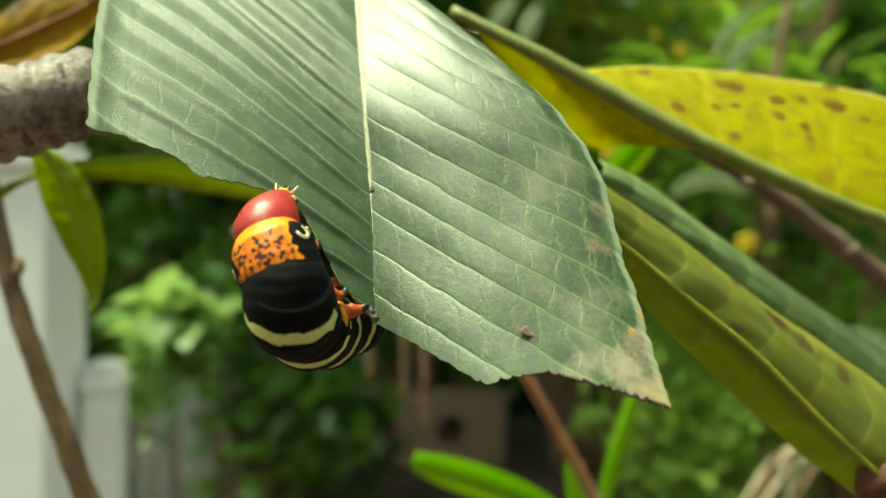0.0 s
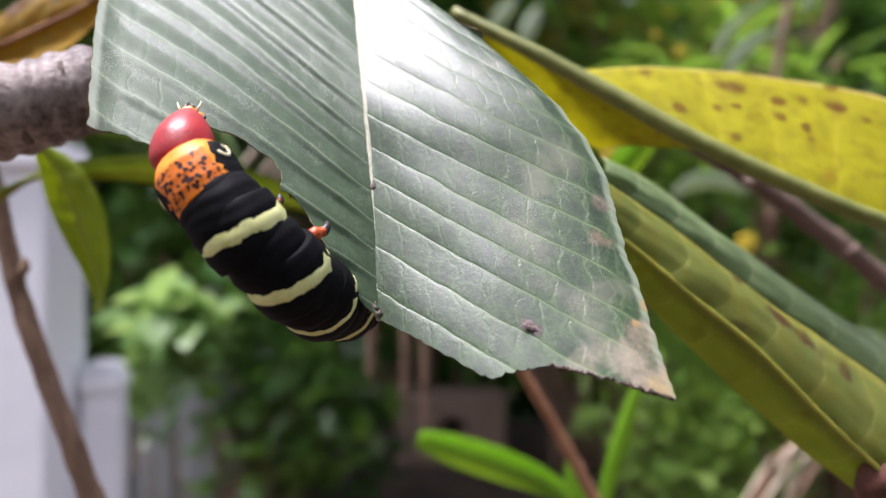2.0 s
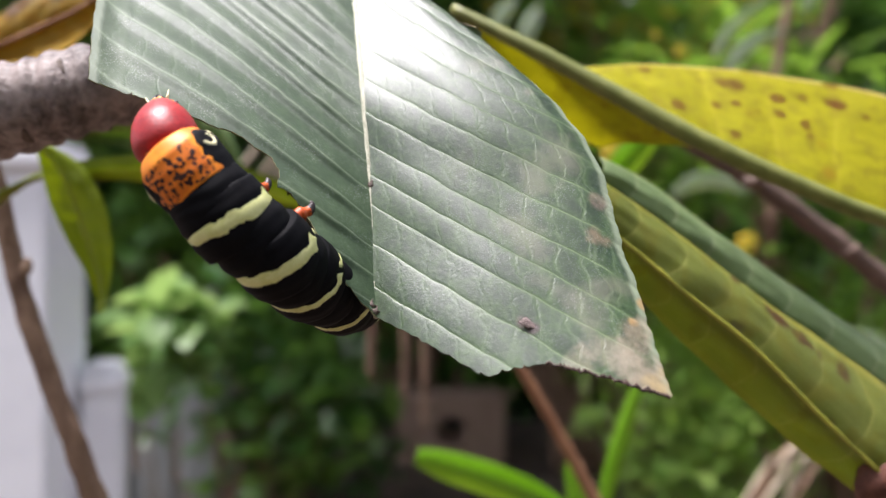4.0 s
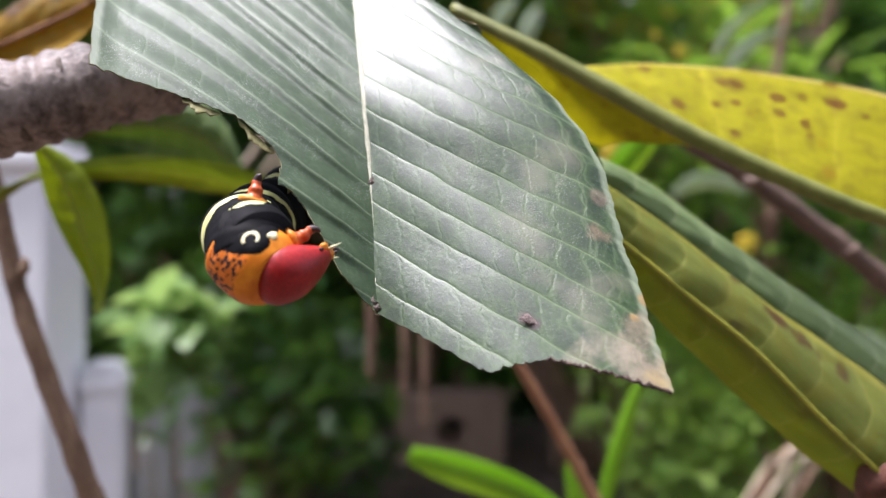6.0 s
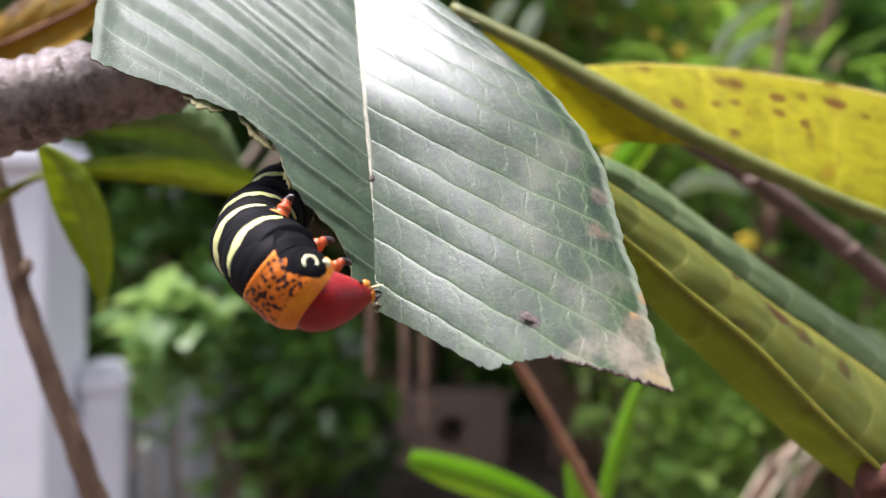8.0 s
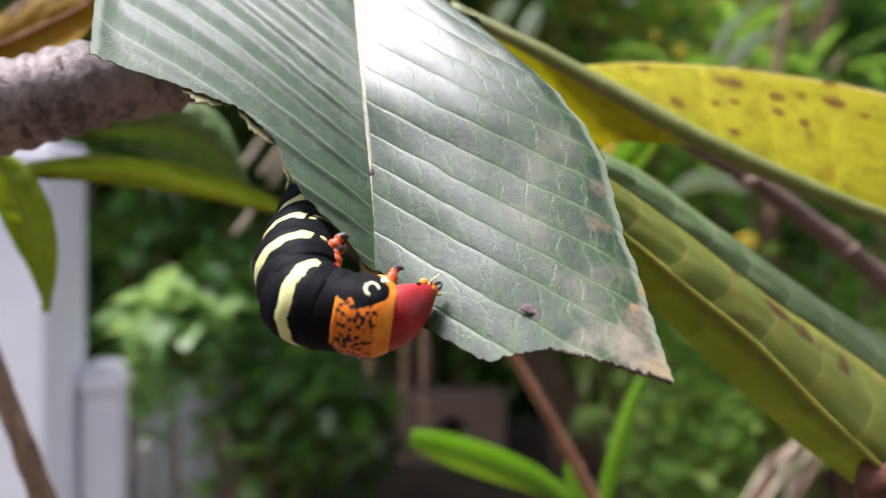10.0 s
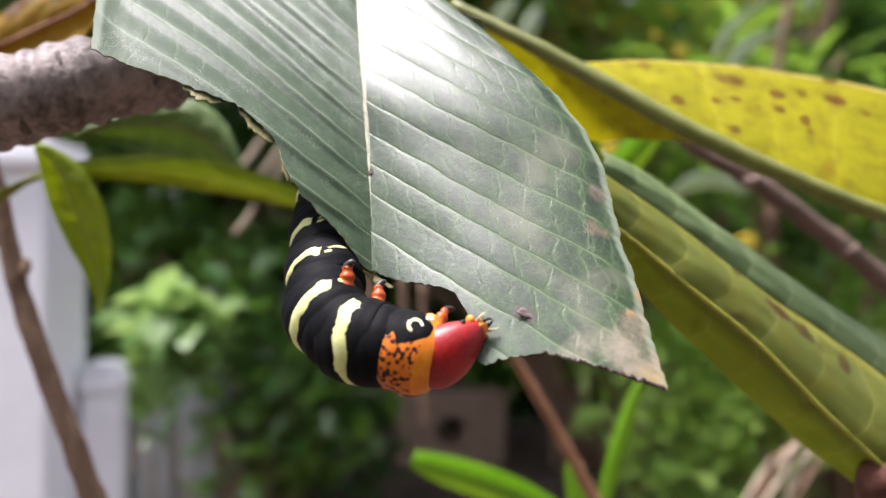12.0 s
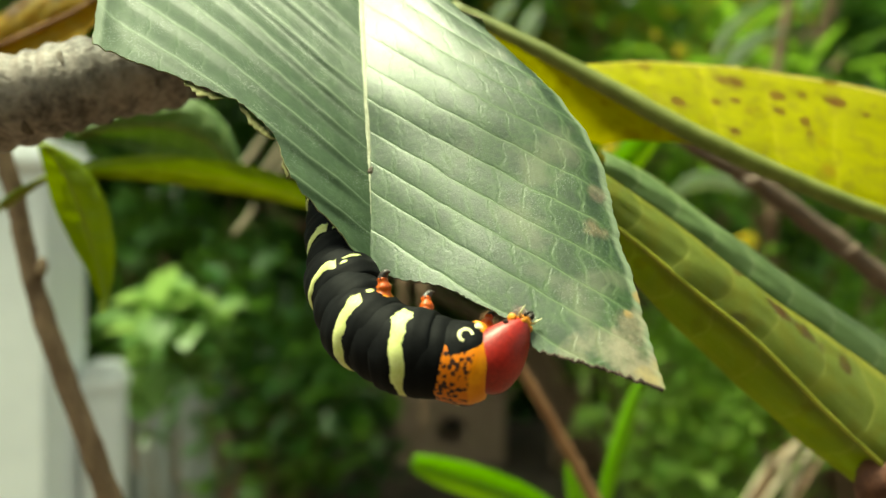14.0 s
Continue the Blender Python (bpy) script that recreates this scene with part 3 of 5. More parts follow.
def cut_leaf(blade, flipped):
    """Sorts the blade's cells into what stays and the bits that are eaten, and smooths the cuts between them."""
    a, c = blade.shape
    mid = (blade.v[:-1, :-1] + blade.v[1:, 1:]) / 2
    x, z = mid[..., 0], mid[..., 2]
    low, high = edge_height(EDGE_BEGIN, x, 1.0), np.maximum(edge_height(EDGE_END, x, 2.0), edge_height(EDGE_BEGIN, x, 1.0))
    high = np.where(x > EDGE_END[-1][0], low, high)
    label = np.zeros(x.shape, int)
    label[z < low] = -1
    share = (z - low) / np.maximum(high - low, 1e-6)
    for i, j in np.argwhere((z >= low) & (z < high)):
        if x[i, j] > -0.0275:  # rounded mouthfuls, the top corner last
            label[i, j] = 10001 + int((x[i, j] + 0.1 + 0.0035 * share[i, j] ** 3) / 0.0016)
            continue
        row = 9 if share[i, j] > 0.75 else int((z[i, j] - low[i, j]) / 0.0048)
        label[i, j] = 1 + int((x[i, j] + 0.1) / 0.0024) * 10 + row
    verts = blade.v.reshape(-1, 3).copy()
    links = {}
    for i in range(a - 1):
        for j in range(c - 1):
            k = i * c + j
            if i and label[i, j] != label[i - 1, j]:
                links.setdefault(k, set()).add(k + 1)
                links.setdefault(k + 1, set()).add(k)
            if j and label[i, j] != label[i, j - 1]:
                links.setdefault(k, set()).add(k + c)
                links.setdefault(k + c, set()).add(k)
    for _ in range(3):
        moved = {k: (verts[k] + sum(verts[m] for m in near)) / (1 + len(near)) for k, near in links.items() if len(near) == 2}
        for k, p in moved.items():
            verts[k] = p
    quads = {}
    sums = {}
    for i in range(a - 1):
        for j in range(c - 1):
            if label[i, j] >= 0:
                k = i * c + j
                q = (k, k + 1, k + c + 1, k + c)
                quads.setdefault(label[i, j], []).append(q[::-1] if flipped else q)
                sums.setdefault(label[i, j], []).append((mid[i, j], share[i, j]))
    _, normals, uv = blade.flat()
    return verts, normals, uv, quads, sums


chewed_leaf = thing("chewed_leaf", LEAF_BASE, "large grey-green leaf with pale side veins and a chewed lower edge", "leaf")
# side veins of the broad half: share of the way down the midrib, running number
VEINS_B = ((0, -9.5), (0.264, -5), (0.373, -3), (0.479, -1), (0.532, 0), (0.585, 1), (0.634, 2), (0.683, 3), (0.746, 4), (0.816, 5), (0.891, 6), (1, 7.4))
BITES = []  # bit, its middle, when it is eaten


def build_chewed_leaf():
    sheets = []
    for margin, veins, pillow, sag, curl, name, skin in ((LEAF_SIDE_A, (-13.6, 8.4), -0.0006, -0.0034, -0.0025, "narrow", LEAF_NARROW), (LEAF_SIDE_B, VEINS_B, 0.00012, 0.002, -0.0015, "broad", LEAF)):
        half, flipped = facing(Blade(LEAF_RIB_LINE, margin, 330, 120, veins, pillow, sag, curl, wave=0.0003 if name == "broad" else 0.0001, seed=len(name), bow=0.012, ragged=0.0006, steps=name == "narrow", sweep=0.0 if name == "narrow" else 0.08))
        verts, normals, uv, quads, sums = cut_leaf(half, flipped)
        sheets.append(verts)
        for key, cells in quads.items():
            me = layered(verts, normals, cells, uv, 0.0004 if name == "broad" else 0.00028, skin, "blade" if key == 0 else "leaf_bit", LEAF_BASE, CUT if name == "broad" else CUT_PALE)
            ob = new("blade" if key == 0 else "leaf_bit", me)
            ob.parent = chewed_leaf
            if key:
                mids = np.mean([m for m, _ in sums[key]], 0)
                BITES.append((ob, mids, bite_time(mids[0], float(np.mean([f for _, f in sums[key]])))))
    line = spline(LEAF_RIB_LINE, 111)
    lift = np.array((0, 0.0005, -0.0003))
    part("midrib", tube(line[:90] + lift, (0.0013, 0.0012, 0.0011, 0.00095, 0.00085, 0.0007), 16, 0.1, LEAF_BASE), LEAF_RIB, chewed_leaf, "pale yellowish midrib")
    spot = Vector((-0.0128, 0.1378, 0.7104)) - Vector(LEAF_BASE)
    part("rib_scar", ball(0.0006, 0.0004, 0.0009, 8, 10, lambda f, a: 1 + 0.4 * math.sin(4 * a + 5 * f)), SCAR, chewed_leaf, "small brown scar on the midrib", Matrix.Translation(spot))
    for k, (p, q) in enumerate((((-0.0450, 0.1332, 0.7246), (-0.0381, 0.1346, 0.7217)), ((-0.0354, 0.1352, 0.7208), (-0.0290, 0.1348, 0.7148)), ((-0.0272, 0.1337, 0.7114), (-0.0250, 0.1326, 0.7077)), ((-0.0138, 0.1300, 0.6939), (-0.0079, 0.1279, 0.6902)))):
        p, q = Vector(p), Vector(q)
        way = (q - p)
        near = np.vstack(sheets)
        down = Vector((-0.25, 0.1, -1)).normalized()
        sheet, cells = [], []
        for i in range(21):
            f = i / 20
            wide = 0.0016 * math.sin(math.pi * f) ** 0.6 * (0.8 + 0.7 * noise.noise(Vector((i * 0.35, k, 0))))
            for j in range(4):
                spot = p + way * f + down * (wide * (j / 3) - 0.0005)
                spot.y = near[np.argmin((near[:, 0] - spot.x) ** 2 + (near[:, 2] - spot.z) ** 2), 1] + 0.0006
                sheet.append(spot - Vector(LEAF_BASE))
        cells = [(i * 4 + j, i * 4 + j + 1, i * 4 + j + 5, i * 4 + j + 4) for i in range(20) for j in range(3)]
        flap = part("torn_membrane", (sheet, cells), MEMBRANE, chewed_leaf, "pale torn strip of leaf skin")
        tk = flap.modifiers.new("thickness", "SOLIDIFY")
        tk.thickness = 0.00015
    near = np.vstack(sheets)
    brown = []
    for x in np.linspace((0.0151, 0.6815)[0], (0.0330, 0.6769)[0], 90):
        z = float(edge_height(EDGE_BEGIN, x, 1.0))
        y = near[np.argmin((near[:, 0] - x) ** 2 + (near[:, 2] - z) ** 2), 1]
        brown.append((x, y - 0.0001, z + 0.0002))
    wide = [0.00022 + 0.00016 * noise.noise(Vector((k * 0.9, 0, 4))) for k in range(90)]
    part("chewed_rim", tube(brown, [0.0001] + wide[1:-1] + [0.0004, 0.0001], 7, 0.5, LEAF_BASE), SCAB, chewed_leaf, "dark brown scalloped chewed rim")
    hurt = part("scab", ball(0.0019, 0.00025, 0.0007, 10, 16, lambda f, a: 1 + 0.3 * math.sin(3 * a + 4 * f) + 0.2 * math.sin(7 * a)), CRUST, chewed_leaf, "dark brown scab", Matrix.Translation(on_leaf((0.0133, 0.1181, 0.687))) @ pose(0, 0, 0, -30, 32, 0))
    for k, (spot, size) in enumerate((((-0.0121, 0.1269, 0.6896), 0.0009), ((-0.0112, 0.1264, 0.6887), 0.0007), ((-0.0130, 0.1274, 0.6907), 0.0007))):
        scab = part("leaf_bit", ball(size, size * 0.6, size, 8, 10, lambda f, a: 1 + 0.45 * math.sin(5 * a + 3 * f)), SCAR, chewed_leaf, "brown chewed scab", Matrix.Translation(Vector(spot) - Vector(LEAF_BASE)))
        BITES.append((scab, spot, 8.9))
    tip = part("leaf_bit", tube(line[89:96] + lift, (0.0008, 0.0006), 16, 0.07, LEAF_BASE), LEAF_RIB, chewed_leaf)
    BITES.append((tip, line[92], 8.9))


build_chewed_leaf()


# ---- the caterpillar ----
MM = 0.00094


def body_point(y, a, length, radius, front, back, lift=0.0):
    """A place on a body ring: y along the body, a round it (a quarter turn is the belly)."""
    s = max(-1.0, min(1.0, 2 * y / length))
    r = radius * (1 - (front if s > 0 else back) * abs(s) ** 2.6)
    r *= 1 + 0.006 * math.cos(2 * math.pi * y / (2.3 * MM) + 1.5 * noise.noise(Vector((math.cos(a) * 1.4, math.sin(a) * 1.4, radius * 900)))) + 0.016 * noise.noise(Vector((math.cos(a) * 2, y * 400, math.sin(a) * 2)))
    flat = 0.92 if math.sin(a) > 0 else 1.0
    r += lift
    return Vector((r * math.cos(a), y, r * math.sin(a) * flat))


def barrel(length, radius, front=0.22, back=0.22, rings=34, sides=52):
    verts, faces = [], []
    for i in range(rings + 1):
        y = length * (i / rings - 0.5)
        for k in range(sides):
            verts.append(body_point(y, 2 * math.pi * k / sides, length, radius, front, back))
    for i in range(rings):
        for k in range(sides):
            a, b = i * sides + k, i * sides + (k + 1) % sides
            faces.append((a, a + sides, b + sides, b))
    verts += [Vector((0, -length * 0.55, 0)), Vector((0, length * 0.55, 0))]
    n = len(verts)
    for k in range(sides):
        faces.append((n - 2, k, (k + 1) % sides))
        faces.append((n - 1, rings * sides + (k + 1) % sides, rings * sides + k))
    return verts, faces


def band(length, radius, wide, reach, knob, seed, front=0.14, back=0.14):
    """A skin band over the back, uneven in width; each end swells into a knob and then comes to a point."""
    verts, faces = [], []
    steps, cross = 72, 5
    for k in range(steps + 1):
        f = 2 * k / steps - 1
        a = radians(270 + reach * f)
        end = 1 - abs(f)
        w = wide * (0.95 + 0.3 * noise.noise(Vector((k * 0.14, seed, 0))) + 0.22 * noise.noise(Vector((k * 0.5, seed, 5)))) * min(1, end * 9)
        w *= 1 + knob * math.exp(-((end - 0.13) / 0.1) ** 2)
        mid = 0.4 * MM * noise.noise(Vector((k * 0.13, seed, 9))) + 0.5 * MM * knob * math.exp(-((end - 0.1) / 0.12) ** 2)
        for j in range(cross + 1):
            g = j / cross - 0.5
            verts.append(body_point(mid + g * w, a, length, radius, front, back, 0.12 * MM * (1 - (2 * g) ** 4) - 0.01 * MM))
    for k in range(steps):
        for j in range(cross):
            q = k * (cross + 1) + j
            faces.append((q, q + 1, q + cross + 2, q + cross + 1))
    return verts, faces


def blob(length, radius, deg, y0, tall, wide, seed, lift, front=0.14, back=0.14):
    """A small patch of skin of uneven outline lying on a body ring."""
    verts = [body_point(y0, radians(deg), length, radius, front, back, lift)]
    faces = []
    for ring in (1, 2, 3, 4):
        for k in range(22):
            t = 2 * math.pi * k / 22
            r = ring / 4 * (1 + 0.35 * noise.noise(Vector((math.cos(t) * 1.3, math.sin(t) * 1.3, seed))))
            verts.append(body_point(y0 + wide * r * math.cos(t), radians(deg) + tall / radius * r * math.sin(t), length, radius, front, back, lift * (1 if ring < 4 else 0.1)))
    for k in range(22):
        faces.append((0, 1 + k, 1 + (k + 1) % 22))
        for ring in (0, 1, 2):
            a, b = 1 + ring * 22 + k, 1 + ring * 22 + (k + 1) % 22
            faces.append((a, a + 22, b + 22, b))
    return verts, faces


def hook(length, radius, side, deg, y0, ring_y, ring_a, wide, start, sweep, lift, front=0.14, back=0.14):
    """A strip of skin bent round into a hook, lying on a body ring."""
    verts, faces = [], []
    for k in range(25):
        f = k / 24
        t = radians(start + sweep * f)
        w = wide * (0.65 + 0.35 * math.sin(math.pi * f)) * (1 + 0.25 * noise.noise(Vector((k * 0.3, deg, 1))))
        for j in range(4):
            g = 1 + w / ring_y * (j / 3 - 0.5)
            rise = lift if j in (1, 2) else 0.05 * lift
            verts.append(body_point(y0 + ring_y * g * math.cos(t), radians(270 + side * (deg + ring_a * g * math.sin(t))), length, radius, front, back, rise))
    for k in range(24):
        for j in range(3):
            q = k * 4 + j
            faces.append((q, q + 1, q + 5, q + 4))
    return verts, faces


def leg_shape(long, thick):
    """A jointed walking leg that tapers towards its claw."""
    pts, rad = [], []
    for i in range(19):
        f = i / 18
        pts.append((0, 0.16 * long * math.sin(f * 2.4), long * f))
        rad.append(thick * (1 - 0.58 * f) * (1 + 0.12 * math.cos(f * 3 * 2 * math.pi)))
    return tube(pts, rad, 14)


def outward(side, deg, y, reach, lean):
    """A pose on a body ring, deg round from the back, whose z axis points out of the skin and leans forwards."""
    a = radians(270 + side * deg)
    out = Vector((math.cos(a), math.tan(radians(lean)), math.sin(a))).normalized()
    ahead = (Vector((0, 1, 0)) - out * out.y).normalized()
    m = Matrix((ahead.cross(out), ahead, out)).transposed().to_4x4()
    m.translation = Vector((reach * math.cos(a), y, reach * math.sin(a)))
    return m


def add_legs(owner, y, radius, long, thick, deg, lean=0):
    for side in (-1, 1):
        leg = part("leg", leg_shape(long, thick), LEG_ORANGE, owner, "jointed orange leg", outward(side, deg, y, radius * 0.84, lean))
        part("leg_base", ball(thick * 1.35, thick * 1.2, thick * 0.7, 10, 14, lambda f, a: 1 + 0.12 * math.sin(3 * a)), ORANGE, leg, "pale orange knuckle", pose(0, 0, 0.7 * MM))
        part("claw", tube(spline([(0, 0, -0.3 * MM), (0, 0.3 * MM, 0.4 * MM), (0, 0.9 * MM, 0.9 * MM), (0, 1.5 * MM, 0.9 * MM)], 10), (0.5 * thick, 0.42 * thick, 0.3 * thick, 0.08 * thick), 8), DARK, leg, "dark claw", pose(0, 0.16 * long * math.sin(2.4), long))


def add_prolegs(owner, y, radius):
    for side in (-1, 1):
        pts = [(0, 0, 0), (0, 0, 1.4 * MM), (0, 0, 2.6 * MM), (0, 0, 3.6 * MM), (0, 0, 4.1 * MM)]
        leg = part("proleg", tube(spline(pts, 14), (2.4 * MM, 2.1 * MM, 1.6 * MM, 1.8 * MM, 1.3 * MM), 16, 0.15), LEG_ORANGE, owner, "stubby orange proleg", outward(side, 138, y, radius * 0.72, 0))
        part("foot", ball(1.7 * MM, 1.2 * MM, 0.5 * MM, 8, 12), DARK, leg, "dark gripping foot", pose(0, 0, 4.1 * MM))


def speckled():
    m, nt, sh = nodes_of("speckled_orange_skin")
    big = texture(nt, "ShaderNodeTexNoise", 350, 3)
    col = mix(nt, ramp(nt, big.outputs["Fac"], 0.35, 0.65), (0.72, 0.2, 0.008), (0.86, 0.3, 0.016))
    wob = texture(nt, "ShaderNodeTexNoise", 1500, 2)
    dots = texture(nt, "ShaderNodeTexVoronoi", 1150)
    co = nt.nodes.new("ShaderNodeTexCoord")
    sep = nt.nodes.new("ShaderNodeSeparateXYZ")
    nt.links.new(co.outputs["Object"], sep.inputs[0])
    ragged = math_node(nt, "ADD", dots.outputs["Distance"], math_node(nt, "MULTIPLY", math_node(nt, "SUBTRACT", wob.outputs["Fac"], 0.5), 0.9))
    hit = math_node(nt, "SUBTRACT", 1.0, ramp(nt, ragged, 0.42, 0.5))
    # the speckled saddle: a patch over the back, set off from the collar's plain front rim
    edge = math_node(nt, "MULTIPLY", math_node(nt, "SUBTRACT", big.outputs["Fac"], 0.5), 0.0012)
    on_back = math_node(nt, "SUBTRACT", 1.0, ramp(nt, math_node(nt, "ADD", sep.outputs[2], edge), -0.0045, -0.0039))
    along = math_node(nt, "ADD", sep.outputs[1], edge)
    behind = math_node(nt, "MULTIPLY", math_node(nt, "SUBTRACT", 1.0, ramp(nt, along, 0.0019, 0.0024)), ramp(nt, along, -0.0042, -0.0037))
    saddle = math_node(nt, "MULTIPLY", on_back, behind)
    col = mix(nt, math_node(nt, "MULTIPLY", saddle, 0.75), col, (0.6, 0.13, 0.008))
    col = mix(nt, math_node(nt, "MULTIPLY", hit, saddle), col, (0.035, 0.01, 0.006))
    nt.links.new(col, sh.inputs["Base Color"])
    sh.inputs["Roughness"].default_value = 0.45
    sh.inputs["Specular IOR Level"].default_value = 0.3
    bump(nt, sh, big.outputs["Fac"], 0.4, 0.00015)
    return m


SPECKLED = speckled()
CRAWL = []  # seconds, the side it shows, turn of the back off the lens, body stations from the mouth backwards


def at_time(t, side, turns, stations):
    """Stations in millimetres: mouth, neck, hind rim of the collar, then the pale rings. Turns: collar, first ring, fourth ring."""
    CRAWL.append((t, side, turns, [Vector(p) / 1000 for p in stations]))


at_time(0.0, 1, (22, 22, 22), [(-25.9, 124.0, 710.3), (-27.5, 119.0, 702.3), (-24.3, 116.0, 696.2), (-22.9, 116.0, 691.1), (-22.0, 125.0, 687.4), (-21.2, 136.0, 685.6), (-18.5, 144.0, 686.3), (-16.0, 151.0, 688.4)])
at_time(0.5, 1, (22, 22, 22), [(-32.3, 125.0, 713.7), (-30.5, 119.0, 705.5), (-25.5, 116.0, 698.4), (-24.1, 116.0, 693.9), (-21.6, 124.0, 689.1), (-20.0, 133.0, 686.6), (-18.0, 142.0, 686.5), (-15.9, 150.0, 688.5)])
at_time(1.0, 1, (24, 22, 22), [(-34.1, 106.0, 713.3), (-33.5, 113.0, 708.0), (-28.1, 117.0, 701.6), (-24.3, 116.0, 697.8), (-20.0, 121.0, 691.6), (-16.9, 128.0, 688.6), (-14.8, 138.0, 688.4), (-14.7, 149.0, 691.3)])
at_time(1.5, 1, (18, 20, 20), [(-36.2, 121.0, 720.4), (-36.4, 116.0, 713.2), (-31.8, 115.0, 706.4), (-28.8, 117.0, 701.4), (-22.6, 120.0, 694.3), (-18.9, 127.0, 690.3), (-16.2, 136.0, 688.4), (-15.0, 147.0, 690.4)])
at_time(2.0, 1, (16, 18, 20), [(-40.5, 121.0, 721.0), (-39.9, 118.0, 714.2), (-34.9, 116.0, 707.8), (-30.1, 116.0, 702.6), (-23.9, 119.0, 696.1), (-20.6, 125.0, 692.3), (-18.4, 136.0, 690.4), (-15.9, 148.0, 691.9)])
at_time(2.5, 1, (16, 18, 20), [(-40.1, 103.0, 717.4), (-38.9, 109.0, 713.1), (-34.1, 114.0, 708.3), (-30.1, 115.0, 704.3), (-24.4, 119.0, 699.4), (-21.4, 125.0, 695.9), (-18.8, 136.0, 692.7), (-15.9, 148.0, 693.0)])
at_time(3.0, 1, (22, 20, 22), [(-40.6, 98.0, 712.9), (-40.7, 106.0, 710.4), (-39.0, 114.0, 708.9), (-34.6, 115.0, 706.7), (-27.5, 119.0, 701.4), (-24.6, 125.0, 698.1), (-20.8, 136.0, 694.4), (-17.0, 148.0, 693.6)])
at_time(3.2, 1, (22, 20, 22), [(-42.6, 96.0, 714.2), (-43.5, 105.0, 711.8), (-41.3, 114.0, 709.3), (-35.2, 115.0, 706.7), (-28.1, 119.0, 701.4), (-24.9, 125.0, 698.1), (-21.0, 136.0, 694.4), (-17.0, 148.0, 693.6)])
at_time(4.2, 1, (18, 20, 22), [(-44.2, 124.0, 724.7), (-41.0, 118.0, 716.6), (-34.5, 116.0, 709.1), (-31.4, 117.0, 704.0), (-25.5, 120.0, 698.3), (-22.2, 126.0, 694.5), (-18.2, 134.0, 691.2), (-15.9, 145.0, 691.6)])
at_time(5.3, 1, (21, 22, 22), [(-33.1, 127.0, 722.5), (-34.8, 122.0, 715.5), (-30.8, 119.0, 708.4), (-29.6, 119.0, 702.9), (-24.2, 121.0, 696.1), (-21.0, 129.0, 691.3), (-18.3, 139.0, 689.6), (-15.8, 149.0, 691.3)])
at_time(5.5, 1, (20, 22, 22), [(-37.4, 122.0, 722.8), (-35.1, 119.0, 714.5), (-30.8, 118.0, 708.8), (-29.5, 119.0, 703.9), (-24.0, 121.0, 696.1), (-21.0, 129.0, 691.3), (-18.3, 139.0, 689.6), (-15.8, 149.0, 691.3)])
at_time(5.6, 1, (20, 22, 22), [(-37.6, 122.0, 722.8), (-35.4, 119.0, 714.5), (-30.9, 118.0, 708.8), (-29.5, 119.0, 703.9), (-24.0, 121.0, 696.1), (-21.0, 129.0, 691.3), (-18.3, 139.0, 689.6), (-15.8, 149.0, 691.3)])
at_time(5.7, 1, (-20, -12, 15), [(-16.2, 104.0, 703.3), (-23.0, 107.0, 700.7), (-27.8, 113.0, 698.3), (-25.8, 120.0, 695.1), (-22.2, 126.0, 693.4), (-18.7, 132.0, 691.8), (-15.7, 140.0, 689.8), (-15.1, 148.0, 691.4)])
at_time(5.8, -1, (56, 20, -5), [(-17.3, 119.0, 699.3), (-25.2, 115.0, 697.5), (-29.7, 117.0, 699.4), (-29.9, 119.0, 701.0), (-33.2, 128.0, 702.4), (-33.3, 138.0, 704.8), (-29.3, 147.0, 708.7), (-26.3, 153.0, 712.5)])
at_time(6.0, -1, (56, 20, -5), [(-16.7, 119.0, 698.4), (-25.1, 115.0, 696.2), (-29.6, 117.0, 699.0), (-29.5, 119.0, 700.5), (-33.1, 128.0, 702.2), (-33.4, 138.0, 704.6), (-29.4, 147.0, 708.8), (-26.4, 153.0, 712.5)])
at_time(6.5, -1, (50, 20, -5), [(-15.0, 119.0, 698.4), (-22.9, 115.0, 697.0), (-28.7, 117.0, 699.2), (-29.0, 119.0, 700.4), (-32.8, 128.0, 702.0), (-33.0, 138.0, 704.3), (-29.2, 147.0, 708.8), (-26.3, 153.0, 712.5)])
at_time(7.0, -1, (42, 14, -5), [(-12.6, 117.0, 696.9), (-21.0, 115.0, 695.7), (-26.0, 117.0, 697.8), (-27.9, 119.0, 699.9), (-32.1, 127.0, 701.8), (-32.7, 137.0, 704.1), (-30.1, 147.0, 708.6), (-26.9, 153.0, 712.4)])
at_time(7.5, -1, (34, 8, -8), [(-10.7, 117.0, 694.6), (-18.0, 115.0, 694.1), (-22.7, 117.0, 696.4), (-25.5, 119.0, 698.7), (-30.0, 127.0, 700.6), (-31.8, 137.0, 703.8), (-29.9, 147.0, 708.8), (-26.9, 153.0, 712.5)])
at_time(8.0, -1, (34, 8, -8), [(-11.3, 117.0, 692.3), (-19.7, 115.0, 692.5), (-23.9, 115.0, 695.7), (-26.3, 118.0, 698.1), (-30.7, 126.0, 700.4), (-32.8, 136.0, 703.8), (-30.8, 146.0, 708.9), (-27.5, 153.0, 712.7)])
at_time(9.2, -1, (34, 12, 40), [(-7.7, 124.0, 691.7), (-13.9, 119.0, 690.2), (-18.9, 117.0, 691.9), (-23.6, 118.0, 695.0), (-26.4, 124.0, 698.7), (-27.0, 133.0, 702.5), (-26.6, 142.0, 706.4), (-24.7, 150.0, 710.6)])
